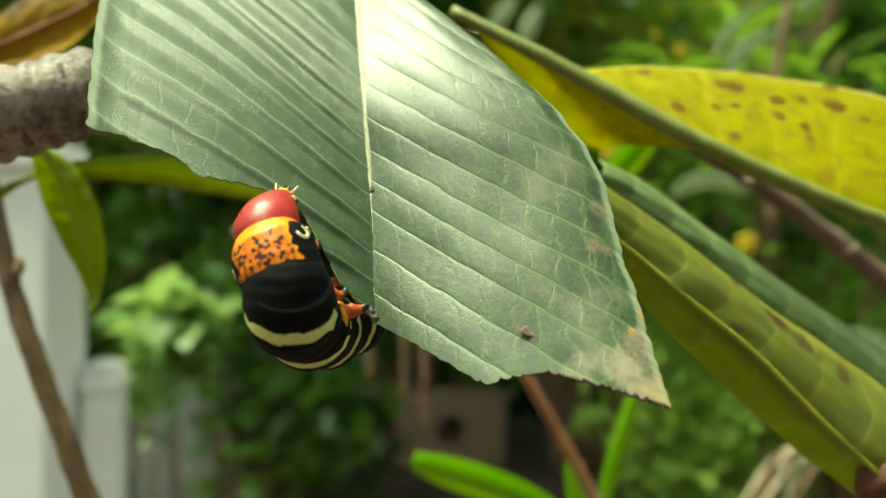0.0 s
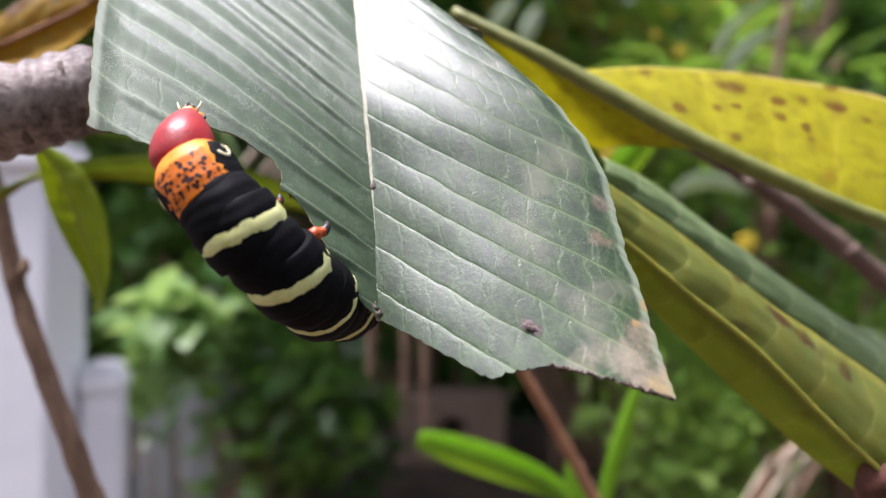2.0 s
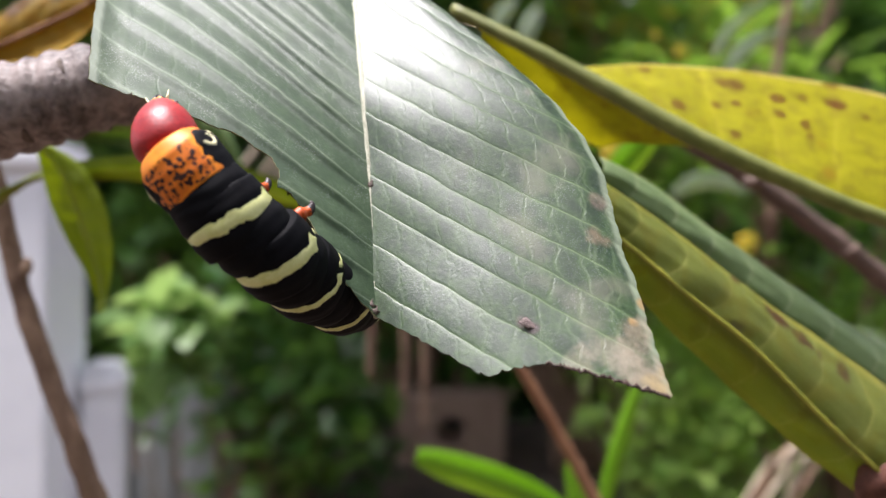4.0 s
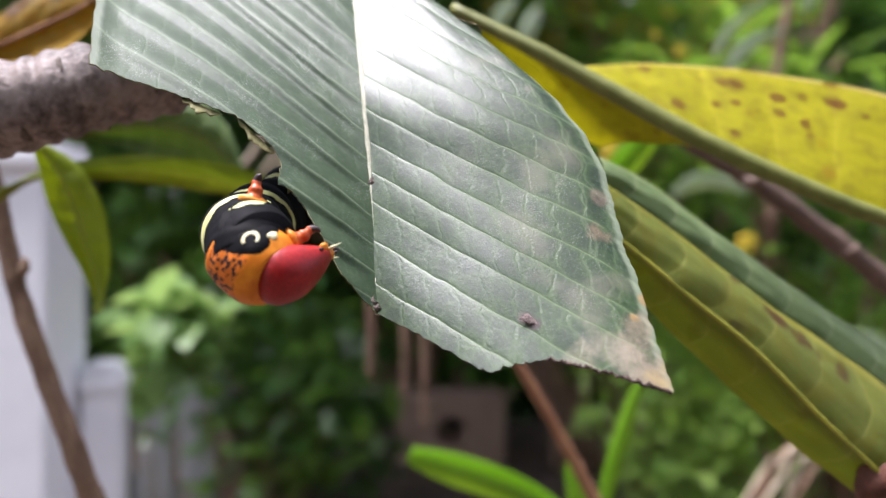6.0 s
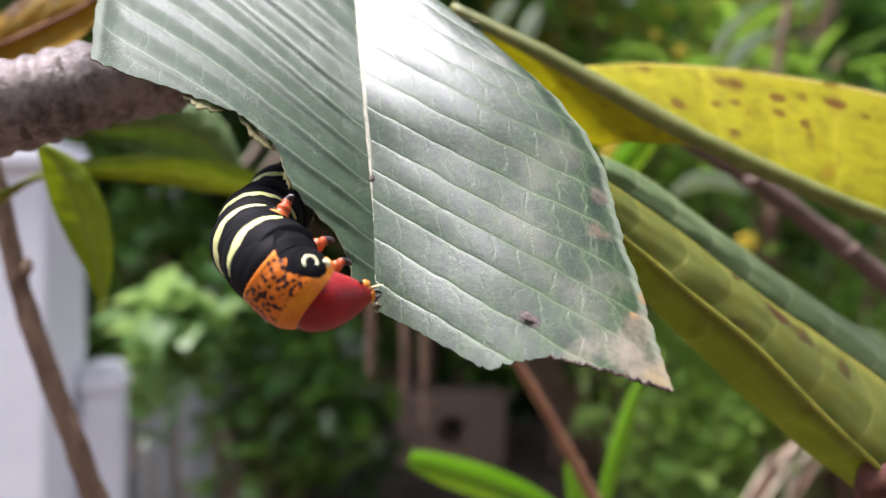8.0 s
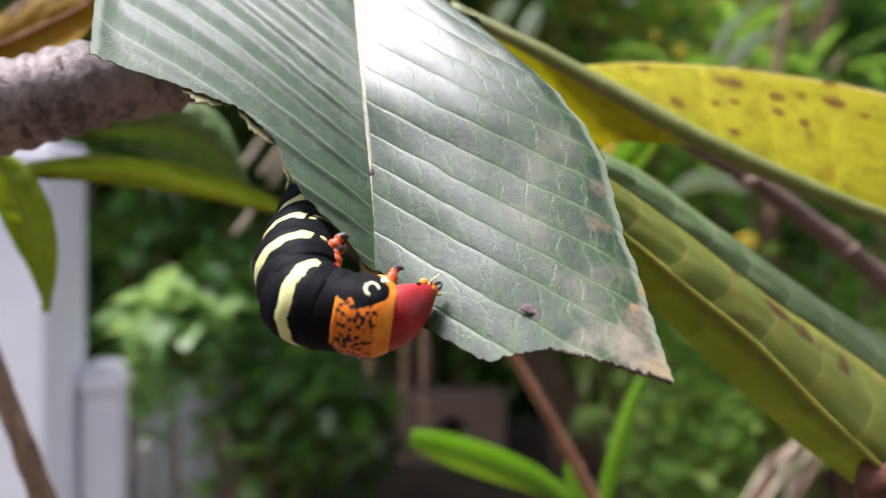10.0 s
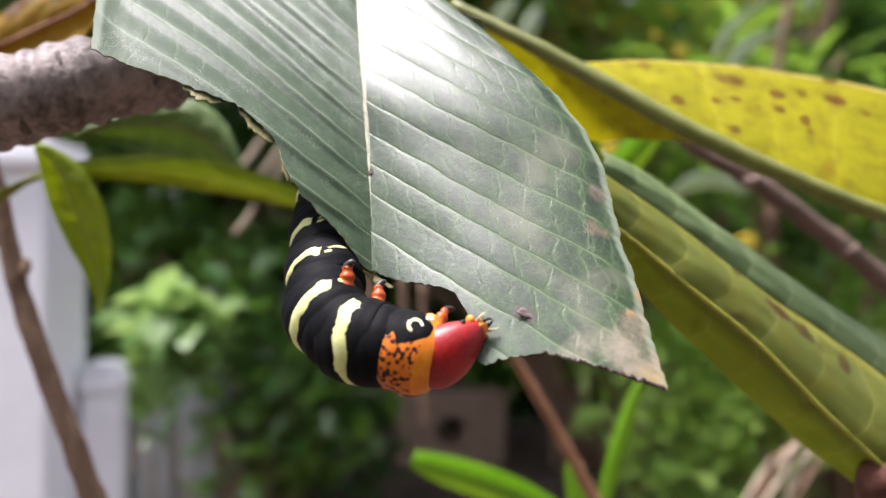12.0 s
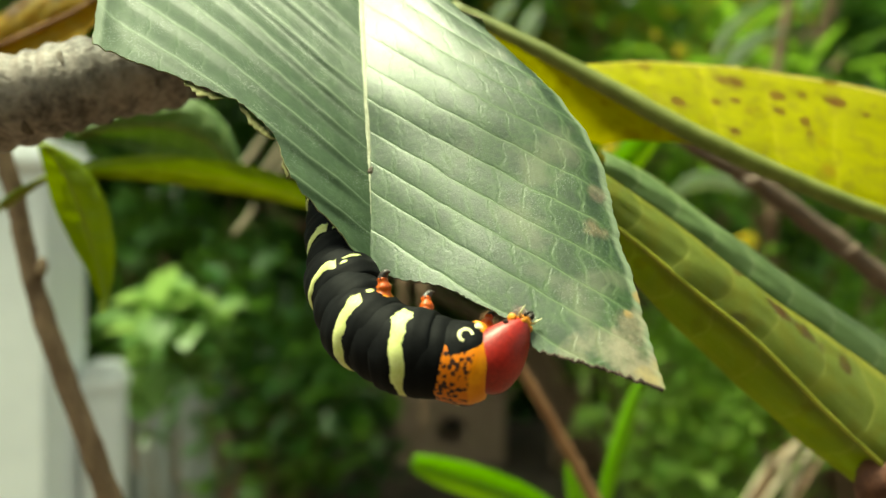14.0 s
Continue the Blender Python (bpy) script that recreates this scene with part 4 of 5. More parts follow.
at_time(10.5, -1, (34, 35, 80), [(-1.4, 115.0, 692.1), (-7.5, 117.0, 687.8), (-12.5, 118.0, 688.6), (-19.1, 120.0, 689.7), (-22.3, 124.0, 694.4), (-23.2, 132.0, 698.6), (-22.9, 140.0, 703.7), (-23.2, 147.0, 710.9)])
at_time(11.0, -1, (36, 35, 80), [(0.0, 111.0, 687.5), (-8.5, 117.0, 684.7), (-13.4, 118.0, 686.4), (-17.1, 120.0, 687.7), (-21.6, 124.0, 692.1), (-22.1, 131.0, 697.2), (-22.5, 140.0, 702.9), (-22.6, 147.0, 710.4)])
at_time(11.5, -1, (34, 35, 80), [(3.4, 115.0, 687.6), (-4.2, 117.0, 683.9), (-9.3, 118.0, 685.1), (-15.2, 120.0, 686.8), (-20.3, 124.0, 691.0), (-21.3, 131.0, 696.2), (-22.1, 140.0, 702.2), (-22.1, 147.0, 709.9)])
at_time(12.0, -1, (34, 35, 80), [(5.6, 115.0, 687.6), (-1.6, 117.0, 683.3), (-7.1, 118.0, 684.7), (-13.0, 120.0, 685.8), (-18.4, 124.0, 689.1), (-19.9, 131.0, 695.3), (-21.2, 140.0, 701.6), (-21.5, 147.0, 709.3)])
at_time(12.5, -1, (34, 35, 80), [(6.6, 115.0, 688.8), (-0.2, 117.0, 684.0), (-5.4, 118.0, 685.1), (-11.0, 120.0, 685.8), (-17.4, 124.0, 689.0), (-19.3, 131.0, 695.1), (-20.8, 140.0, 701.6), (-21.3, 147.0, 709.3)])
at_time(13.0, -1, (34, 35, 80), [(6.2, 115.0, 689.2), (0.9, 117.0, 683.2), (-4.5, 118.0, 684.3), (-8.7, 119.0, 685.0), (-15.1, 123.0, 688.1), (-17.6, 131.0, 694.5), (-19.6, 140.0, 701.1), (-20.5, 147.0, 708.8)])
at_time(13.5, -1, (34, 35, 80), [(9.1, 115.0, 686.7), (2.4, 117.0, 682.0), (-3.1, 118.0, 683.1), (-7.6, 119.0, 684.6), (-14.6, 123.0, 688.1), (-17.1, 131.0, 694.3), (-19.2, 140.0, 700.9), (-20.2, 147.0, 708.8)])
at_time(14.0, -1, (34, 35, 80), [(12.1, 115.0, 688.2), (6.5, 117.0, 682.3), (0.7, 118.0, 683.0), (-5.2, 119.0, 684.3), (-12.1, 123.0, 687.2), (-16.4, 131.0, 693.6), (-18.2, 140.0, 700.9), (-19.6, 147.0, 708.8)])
REAR = Vector((-0.0135, 0.1690, 0.7250))  # where the hind end clings under the leaf
CAT_BASE = Vector((-0.0189, 0.1398, 0.7022))


def heading(centre, forward, side, turn):
    """A pose that looks along forward, its back turned off the open side by so many degrees, with the given flank in view."""
    f = forward.normalized()
    v = Vector(EYE) - centre
    v = (v - f * v.dot(f)).normalized()
    r = f.cross(v)
    back = v * math.cos(radians(turn)) - r * (side * math.sin(radians(turn)))
    m = Matrix((f.cross(-back), f, -back)).transposed().to_4x4()
    m.translation = centre
    return m


def body_poses(side, turns, stations):
    """Where each piece of the body is, from the head backwards."""
    p = list(stations)
    for k in (1, 2, 3):
        p.append(p[7].lerp(REAR, k / 3))
    line = spline(p[1:], 8 * 9 + 1)  # eight steps from station to station

    def ring(step, skew):
        spot = Vector(line[step])
        f = Vector(line[max(step - 4, 0)] - line[min(step + 4, 72)]).normalized()
        v = Vector(EYE) - spot
        r = f.cross((v - f * v.dot(f)).normalized())
        ahead = f * math.cos(radians(skew)) + r * (side * math.sin(radians(skew)))  # the rings slant forwards on the belly side
        return heading(spot, ahead, side, float(np.interp(step, (4, 16, 40), turns)))

    bent = heading(p[1], p[0] - p[1], side, turns[0])
    way = (p[0] - bent.col[2].to_3d() * 1.0 * MM - p[1]).normalized()
    out = [heading(p[1] + way * 3.1 * MM, way, side, turns[0]), ring(5, 0), ring(12, 14)]
    for n in range(14):
        out.append(ring(16 + 4 * n, 18))
    out.append(ring(10, 6))
    return out


def build_caterpillar():
    root = thing("caterpillar", CAT_BASE, "black caterpillar with pale yellow rings, orange collar and red head", "caterpillar")
    shell, skin = ball(5.4 * MM, 6.9 * MM, 4.85 * MM, 34, 44)
    shape = []
    for v in shell:
        f = v.y / (6.9 * MM)
        g = (f + 0.42) / (1.42 if f > -0.42 else 0.58)
        round_off = math.sqrt(max(1e-5, 1 - abs(g) ** 2.3)) if g < 0 else max(1e-5, 1 - g ** 1.75) ** 0.72
        full = round_off / math.sqrt(max(1e-5, 1 - f * f)) if abs(f) < 0.999 else 1.0
        flat = 0.9 if v.z > 0 else 1.0
        crease = 1 - 0.035 * math.exp(-(v.x / (0.5 * MM)) ** 2) * (1 if v.z < 0 else 0) * max(0, f)
        shape.append(Vector((v.x * full, v.y, v.z * full * flat * crease + 2.3 * MM * max(0, f) ** 1.5)))
    head = part("head", (shape, skin), RED, root, "smooth glossy red head")
    part("mouthparts", ball(1.3 * MM, 1.1 * MM, 1.0 * MM, 12, 18, lambda f, a: 1 + 0.16 * math.sin(5 * a)), ORANGE, head, "orange mouthparts", pose(0, 6.1 * MM, 2.3 * MM))
    for side in (-1, 1):
        part("cheek", ball(0.7 * MM, 0.8 * MM, 0.6 * MM, 8, 12, lambda f, a: 1 + 0.15 * math.sin(3 * a)), ORANGE, head, "orange cheek knob", pose(side * 1.9 * MM, 5.3 * MM, 2.5 * MM))
        part("jaw", tube([(0, 0, 0), (0, 0.8 * MM, 0.2 * MM), (-side * 0.5 * MM, 1.5 * MM, 0.3 * MM)], (0.4 * MM, 0.3 * MM, 0.1 * MM), 8), DARK, head, "dark jaw", pose(side * 0.6 * MM, 6.7 * MM, 2.5 * MM))
        part("feeler", tube([(0, 0, 0), (side * 0.4 * MM, 0.9 * MM, 0.1 * MM), (side * 0.7 * MM, 2.0 * MM, 0.3 * MM)], (0.3 * MM, 0.2 * MM, 0.07 * MM), 7), CREAM, head, "tiny pale feeler", pose(side * 1.3 * MM, 6.3 * MM, 2.4 * MM))
        part("eye", ball(0.45 * MM, 0.45 * MM, 0.3 * MM, 6, 8), DARK, head, "black eye spot", pose(side * 2.8 * MM, 4.5 * MM, 1.4 * MM))
    pieces = [head]
    long, size = 9.2 * MM, 6.8 * MM
    collar = part("collar", barrel(long, size, 0.22, 0.07), SPECKLED, root, "orange collar with a black-speckled saddle")
    for side in (-1, 1):
        part("side_patch", blob(long, size, 270 + side * 92, -2.2 * MM, 5.2 * MM, 5.0 * MM, 3, 0.12 * MM, 0.22, 0.07), VELVET, collar, "black side patch")
        part("side_patch", blob(long, size, 270 + side * 74, 0.7 * MM, 2.9 * MM, 2.6 * MM, 12, 0.2 * MM, 0.22, 0.07), VELVET, collar, "black patch round the hook mark")
        part("side_mark", hook(long, size, side, 72, 0.7 * MM, 1.05 * MM, 10, 1.0 * MM, 10, 255, 0.34 * MM, 0.22, 0.07), CREAM, collar, "cream hook-shaped side mark")
        part("side_spot", blob(long, size, 270 + side * 99, 2.2 * MM, 1.1 * MM, 0.7 * MM, 9, 0.3 * MM, 0.22, 0.07), CREAM, collar, "cream spot above the leg")
    add_legs(collar, 1.6 * MM, size, 4.2 * MM, 1.6 * MM, 155, 12)
    pieces.append(collar)
    thorax = part("body_ring", barrel(9 * MM, 6.95 * MM, 0.16, 0.1), VELVET, root)
    for side in (-1, 1):
        part("side_fleck", blob(9 * MM, 6.95 * MM, 270 + side * 112, -2.2 * MM, 0.9 * MM, 1.6 * MM, 5, 0.1 * MM, 0.16, 0.1), LIME, thorax)
    add_legs(thorax, -1.4 * MM, 7.0 * MM, 4.4 * MM, 1.85 * MM, 142, 0)
    pieces.append(thorax)
    # pale ring: width, reach round the back, swelling of its ends
    rings = ((2.5, 100, 0.7), (2.1, 92, 0.5), (1.3, 78, 1.1), (1.3, 76, 1.1), (1.3, 78, 0.9), (1.2, 76, 0.9), (1.2, 78, 0.9))
    for n in range(14):
        k = n // 2
        size = float(np.interp(n, (0, 3, 7, 11, 13), (7.35, 7.35, 7.0, 6.4, 5.2))) * MM
        ring = part("body_ring", barrel(10 * MM if n % 2 == 0 else 8 * MM, size if n % 2 == 0 else size - 0.35 * MM, 0.14, 0.14), VELVET, root)
        pieces.append(ring)
        if n % 2:
            if n == 1:
                add_legs(ring, -1.6 * MM, size, 4.4 * MM, 1.9 * MM, 124, -6)
            continue
        wide, reach, knob = rings[k]
        part("ring_band", band(10 * MM, size, wide * MM, reach, knob, 2.7 * k + 1), LIME, ring, "pale yellow ring over the back")
        for side in (-1, 1):
            if k == 1:
                part("side_fleck", blob(10 * MM, size, 270 + side * 106, 0.6 * MM, 0.9 * MM, 0.6 * MM, k, 0.1 * MM), LIME, ring)
            elif k > 1:
                part("side_fleck", blob(10 * MM, size, 270 + side * 100, 0.9 * MM, 2.0 * MM, 0.32 * MM, k, 0.1 * MM), LIME, ring)
                part("side_fleck", blob(10 * MM, size, 270 + side * 84, 1.7 * MM, 0.8 * MM, 0.35 * MM, k + 30, 0.1 * MM), LIME, ring)
        if 3 <= k < 7:
            add_prolegs(ring, 0.0, size)
    pieces.append(part("neck_fold", barrel(7 * MM, 6.7 * MM, 0.14, 0.14), VELVET, root, "black fold of skin behind the collar"))
    return root, pieces


caterpillar, BODY = build_caterpillar()


# ---- plants close behind the leaf ----
def ringed_stem(points, radii, origin):
    """A stem with swollen rings where leaves once grew."""
    line = spline(points, 240)
    r = np.interp(np.linspace(0, 1, 240), np.linspace(0, 1, len(radii)), radii)
    r = r * np.array([1 + 0.042 * math.sin(i * 0.55 + 2 * noise.noise(Vector((i * 0.05, 0, 0)))) + 0.03 * noise.noise(Vector((i * 0.16, 4, 0))) for i in range(240)])
    return tube(line, r, 28, 0.1, origin)


thick_branch = thing("thick_branch", (-0.1026, 0.1650, 0.7275), "thick grey-brown plumeria branch with ringed bark", "branch")
BRANCH_LINE = [(-0.1147, 0.1650, 0.7262), (-0.0953, 0.1650, 0.7287), (-0.0784, 0.1680, 0.7335), (-0.0627, 0.1760, 0.7390), (-0.0509, 0.1900, 0.7491), (-0.0355, 0.2150, 0.7762), (-0.0265, 0.2500, 0.8217)]
part("stem", ringed_stem(BRANCH_LINE, (0.0102, 0.0099, 0.009, 0.0078, 0.007, 0.007), (-0.1026, 0.1650, 0.7275)), BARK, thick_branch)
for k in range(16):
    f, a = 8 + 11 * k, 2.4 * k
    line = spline(BRANCH_LINE, 240)
    t = Vector(line[f + 1] - line[f]).normalized()
    u = t.orthogonal().normalized()
    n = (u * math.cos(a) + t.cross(u) * math.sin(a)).normalized()
    r = float(np.interp(f, (0, 110, 240), (0.0101, 0.0085, 0.007)))
    m = Matrix((t.cross(n), n, t)).transposed().to_4x4()
    m.translation = Vector(line[f]) + n * r * 0.97 - Vector((-0.1026, 0.1650, 0.7275))
    part("leaf_scar", ball(0.0021, 0.0006, 0.0014, 8, 12, lambda s, b: 1 + 0.25 * math.sin(3 * b)), SCAR, thick_branch, "", m)

yellow_leaf = whole_leaf("yellow_leaf", [(0.0024, 0.2050, 0.7636), (0.0215, 0.2000, 0.7524), (0.0427, 0.1960, 0.7398), (0.0631, 0.1920, 0.7273), (0.0834, 0.1900, 0.7172), (0.1044, 0.1900, 0.7085), (0.1323, 0.1920, 0.7001)],
                         [[(0.0024, 0.2050, 0.7630), (0.0216, 0.2010, 0.7517), (0.0326, 0.2050, 0.7482), (0.0504, 0.2100, 0.7498), (0.0734, 0.2140, 0.7500), (0.0971, 0.2140, 0.7471), (0.1211, 0.2120, 0.7420), (0.1420, 0.2060, 0.7320)],
                          [(0.0032, 0.2050, 0.7628), (0.0176, 0.2060, 0.7487), (0.0319, 0.2100, 0.7350), (0.0431, 0.2120, 0.7279), (0.0553, 0.2050, 0.7311), (0.0819, 0.2000, 0.7193), (0.1190, 0.1980, 0.7031)]],
                         (YELLOW,), RIB_OLIVE, (0.0016, 0.0022, 0.0025, 0.0025, 0.0023, 0.002), "yellowing leaf with brown spots and an olive midrib", veins=(0, 9), bow=0.0, sag=0.0006)
olive_leaf = whole_leaf("olive_leaf", [(0.0288, 0.1660, 0.7087), (0.0416, 0.1660, 0.6989), (0.0545, 0.1660, 0.6881), (0.0679, 0.1670, 0.6774), (0.0824, 0.1680, 0.6630), (0.0980, 0.1700, 0.6487), (0.1122, 0.1740, 0.6361)],
                        [[(0.0320, 0.1700, 0.7164), (0.0451, 0.1720, 0.7080), (0.0591, 0.1740, 0.6982), (0.0723, 0.1750, 0.6880), (0.0868, 0.1770, 0.6784), (0.1026, 0.1780, 0.6674), (0.1214, 0.1800, 0.6524)],
                         [(0.0320, 0.1700, 0.7014), (0.0413, 0.1720, 0.6913), (0.0520, 0.1740, 0.6803), (0.0656, 0.1760, 0.6677), (0.0794, 0.1780, 0.6556), (0.0936, 0.1800, 0.6447), (0.1067, 0.1820, 0.6345)]],
                        (OLIVE,), RIB_YELLOW, (0.0005, 0.0006, 0.0006, 0.0005), "olive-green leaf underside with a yellow rim and brown blemishes", veins=(0, 8), bow=0.03)
green_leaf = whole_leaf("green_leaf", [(0.0347, 0.1840, 0.7164), (0.0471, 0.1850, 0.7076), (0.0625, 0.1860, 0.6966), (0.0770, 0.1880, 0.6856), (0.0932, 0.1900, 0.6750), (0.1107, 0.1920, 0.6631), (0.1315, 0.1950, 0.6467)],
                        [[(0.0378, 0.1860, 0.7218), (0.0507, 0.1880, 0.7154), (0.0645, 0.1900, 0.7057), (0.0786, 0.1920, 0.6962), (0.0951, 0.1940, 0.6850), (0.1130, 0.1960, 0.6739), (0.1350, 0.1980, 0.6571)],
                         [(0.0349, 0.1850, 0.7144), (0.0460, 0.1860, 0.7056), (0.0614, 0.1870, 0.6946), (0.0760, 0.1890, 0.6834), (0.0923, 0.1910, 0.6720), (0.1103, 0.1930, 0.6601), (0.1308, 0.1960, 0.6439)]],
                        (SUNLIT_UPPER,), RIB_OLIVE, (0.0004, 0.0004, 0.0004), "light green leaf showing its upper side", veins=(0, 9), bow=0.02)
DRY_RED = plain("dried_leaf_brown", (0.06, 0.018, 0.01), (0.15, 0.05, 0.025), 300, 0.7, 0.7, 0.0004, 0.5)
dried_tip = part("dried_leaf", tube(spline([(0.0961, 0.1750, 0.6421), (0.0970, 0.1730, 0.6466), (0.0996, 0.1720, 0.6488), (0.1034, 0.1720, 0.6444)], 16), (0.002, 0.004, 0.005, 0.002), 10, 0.5, (0.0970, 0.1730, 0.6453)), DRY_RED, None, "", Matrix.Translation((0.0970, 0.1730, 0.6453)))
tagged(dried_tip, "curled dark brown dried leaf scrap", "leaf")

# narrow leaves and the twig that sway
sway_leaf = whole_leaf("narrow_leaf", [(-0.1409, 0.2350, 0.7123), (-0.1322, 0.2350, 0.7183), (-0.1218, 0.2350, 0.7230), (-0.1050, 0.2360, 0.7250), (-0.0848, 0.2380, 0.7247), (-0.0643, 0.2400, 0.7210), (-0.0437, 0.2430, 0.7149), (-0.0261, 0.2460, 0.7074)],
                       [[(-0.1409, 0.2350, 0.7130), (-0.1322, 0.2350, 0.7192), (-0.1213, 0.2340, 0.7243), (-0.1032, 0.2320, 0.7278), (-0.0827, 0.2320, 0.7282), (-0.0627, 0.2340, 0.7250), (-0.0428, 0.2380, 0.7177), (-0.0261, 0.2460, 0.7076)],
                        [(-0.1409, 0.2350, 0.7116), (-0.1322, 0.2350, 0.7175), (-0.1224, 0.2360, 0.7217), (-0.1068, 0.2400, 0.7217), (-0.0870, 0.2440, 0.7199), (-0.0659, 0.2460, 0.7165), (-0.0446, 0.2480, 0.7119), (-0.0261, 0.2460, 0.7071)]],
                       (FRESH, OLIVE), RIB_YELLOW, (0.0011, 0.001, 0.0009, 0.0006), "long narrow arching green leaf", veins=(0, 14), bow=0.02)
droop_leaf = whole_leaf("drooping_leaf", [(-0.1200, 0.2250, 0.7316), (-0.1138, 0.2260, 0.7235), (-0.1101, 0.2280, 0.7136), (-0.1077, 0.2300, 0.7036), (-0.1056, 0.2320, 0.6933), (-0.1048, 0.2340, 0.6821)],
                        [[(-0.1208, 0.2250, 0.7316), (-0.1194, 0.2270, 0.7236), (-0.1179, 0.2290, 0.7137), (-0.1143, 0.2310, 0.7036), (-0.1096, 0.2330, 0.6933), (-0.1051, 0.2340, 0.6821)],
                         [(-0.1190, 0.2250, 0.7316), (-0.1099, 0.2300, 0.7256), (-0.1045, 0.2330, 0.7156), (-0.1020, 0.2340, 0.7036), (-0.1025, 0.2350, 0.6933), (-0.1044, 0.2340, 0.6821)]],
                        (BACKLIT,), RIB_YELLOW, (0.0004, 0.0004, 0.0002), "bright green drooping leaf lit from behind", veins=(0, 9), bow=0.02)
whole_leaf("shaded_leaf", [(-0.1262, 0.2620, 0.7388), (-0.1101, 0.2650, 0.7422), (-0.0935, 0.2680, 0.7426), (-0.0803, 0.2700, 0.7360), (-0.0689, 0.2720, 0.7222)],
                       [[(-0.1262, 0.2620, 0.7392), (-0.1105, 0.2660, 0.7492), (-0.0923, 0.2700, 0.7539), (-0.0769, 0.2720, 0.7443), (-0.0689, 0.2720, 0.7222)], [(-0.1262, 0.2620, 0.7384), (-0.1113, 0.2680, 0.7353), (-0.0969, 0.2720, 0.7302), (-0.0835, 0.2740, 0.7244), (-0.0689, 0.2720, 0.7218)]],
                       (UPPER,), RIB_OLIVE, (0.0008, 0.0008, 0.0004), "dull green leaf behind the branch", veins=(0, 8), bow=0.02)
bronze_leaf = whole_leaf("bronze_leaf", [(-0.1527, 0.2400, 0.7585), (-0.1386, 0.2400, 0.7638), (-0.1244, 0.2400, 0.7700), (-0.1121, 0.2400, 0.7762), (-0.0987, 0.2420, 0.7875)],
                         [[(-0.1527, 0.2400, 0.7594), (-0.1409, 0.2440, 0.7739), (-0.1312, 0.2460, 0.7817), (-0.1185, 0.2460, 0.7853), (-0.0987, 0.2420, 0.7879)], [(-0.1527, 0.2400, 0.7576), (-0.1357, 0.2380, 0.7566), (-0.1189, 0.2360, 0.7601), (-0.1076, 0.2380, 0.7703), (-0.0987, 0.2420, 0.7871)]],
                         (BRONZE,), RUST, (0.0008, 0.0008, 0.0004), "bronze and yellow withering leaf", veins=(0, 8), bow=0.02)
swing_twig = thing("swaying_twig", (-0.1333, 0.2500, 0.6781), "thin brown bent twig", "twig")
part("stem", tube(spline([(-0.1554, 0.2500, 0.7481), (-0.1462, 0.2500, 0.7204), (-0.1416, 0.2500, 0.6983), (-0.1361, 0.2500, 0.6781), (-0.1278, 0.2500, 0.6542), (-0.1186, 0.2500, 0.6302), (-0.1102, 0.2520, 0.6037)], 50), (0.0028, 0.003, 0.0033, 0.0036, 0.0038), 12, 0.22, (-0.1333, 0.2500, 0.6781)), TWIG, swing_twig)
part("bud", ball(0.002, 0.0035, 0.002, 8, 10), TWIG, swing_twig, "", pose(-0.0035, 0, 0.016, 60, 0, 20))


def strap_leaf(points, wide, material, name, label, category="leaf"):
    """A long blade with a keel along the middle."""
    mid = spline(points, 26)
    base = mid[0].copy()
    side_a, side_b = [], []
    for i, p in enumerate(mid):
        t = Vector(mid[min(i + 1, 25)] - mid[max(i - 1, 0)]).normalized()
        s = t.cross(Vector((0, 1, 0.25))).normalized()
        w = wide * (math.sin(math.pi * min(1, (i / 25) * 0.88 + 0.12)) ** 0.7)
        side_a.append(p + np.array(s) * w + np.array((0, -0.25 * w, 0)))
        side_b.append(p - np.array(s) * w + np.array((0, -0.25 * w, 0)))
    verts = [Vector(v - base) for row in zip(side_a, mid, side_b) for v in row]
    faces = []
    for i in range(25):
        for j in (0, 1):
            a = i * 3 + j
            faces.append((a, a + 1, a + 4, a + 3))
    ob = part(name, (verts, faces), material, None, "", Matrix.Translation(base))
    tk = ob.modifiers.new("thickness", "SOLIDIFY")
    tk.thickness, tk.offset = wide * 0.06, 0
    return tagged(ob, label, category)


lush_leaf = strap_leaf([(-0.0167, 0.4200, 0.5846), (0.0031, 0.4200, 0.5784), (0.0278, 0.4200, 0.5704), (0.0526, 0.4200, 0.5602), (0.0804, 0.4200, 0.5432)], 0.0098, LUSH, "strap_leaf", "bright green arching strap leaf")
keel = spline([(-0.0167, 0.4200, 0.5846), (0.0031, 0.4200, 0.5784), (0.0278, 0.4200, 0.5704), (0.0526, 0.4200, 0.5602), (0.0804, 0.4200, 0.5432)], 26)
part("midrib", tube(keel[1:] - np.array((0, 0.0004, 0)), (0.0003, 0.0009, 0.0013), 8, 0.1, keel[0]), STALK, lush_leaf, "pale raised midrib")
for pts, wide in (([(0.0772, 0.3800, 0.5548), (0.0814, 0.3800, 0.5827), (0.0889, 0.3820, 0.6074), (0.0975, 0.3850, 0.6294), (0.1023, 0.3880, 0.6374)], 0.0042), ([(0.0725, 0.4000, 0.5471), (0.0689, 0.4000, 0.5766), (0.0660, 0.4000, 0.5943)], 0.005),
                  ([(0.0632, 0.3000, 0.7245), (0.0709, 0.3000, 0.7334), (0.0809, 0.3000, 0.7455), (0.0886, 0.3000, 0.7555)], 0.006)):
    strap_leaf(pts, wide, LUSH, "grass_blade", "upright fresh green blade")
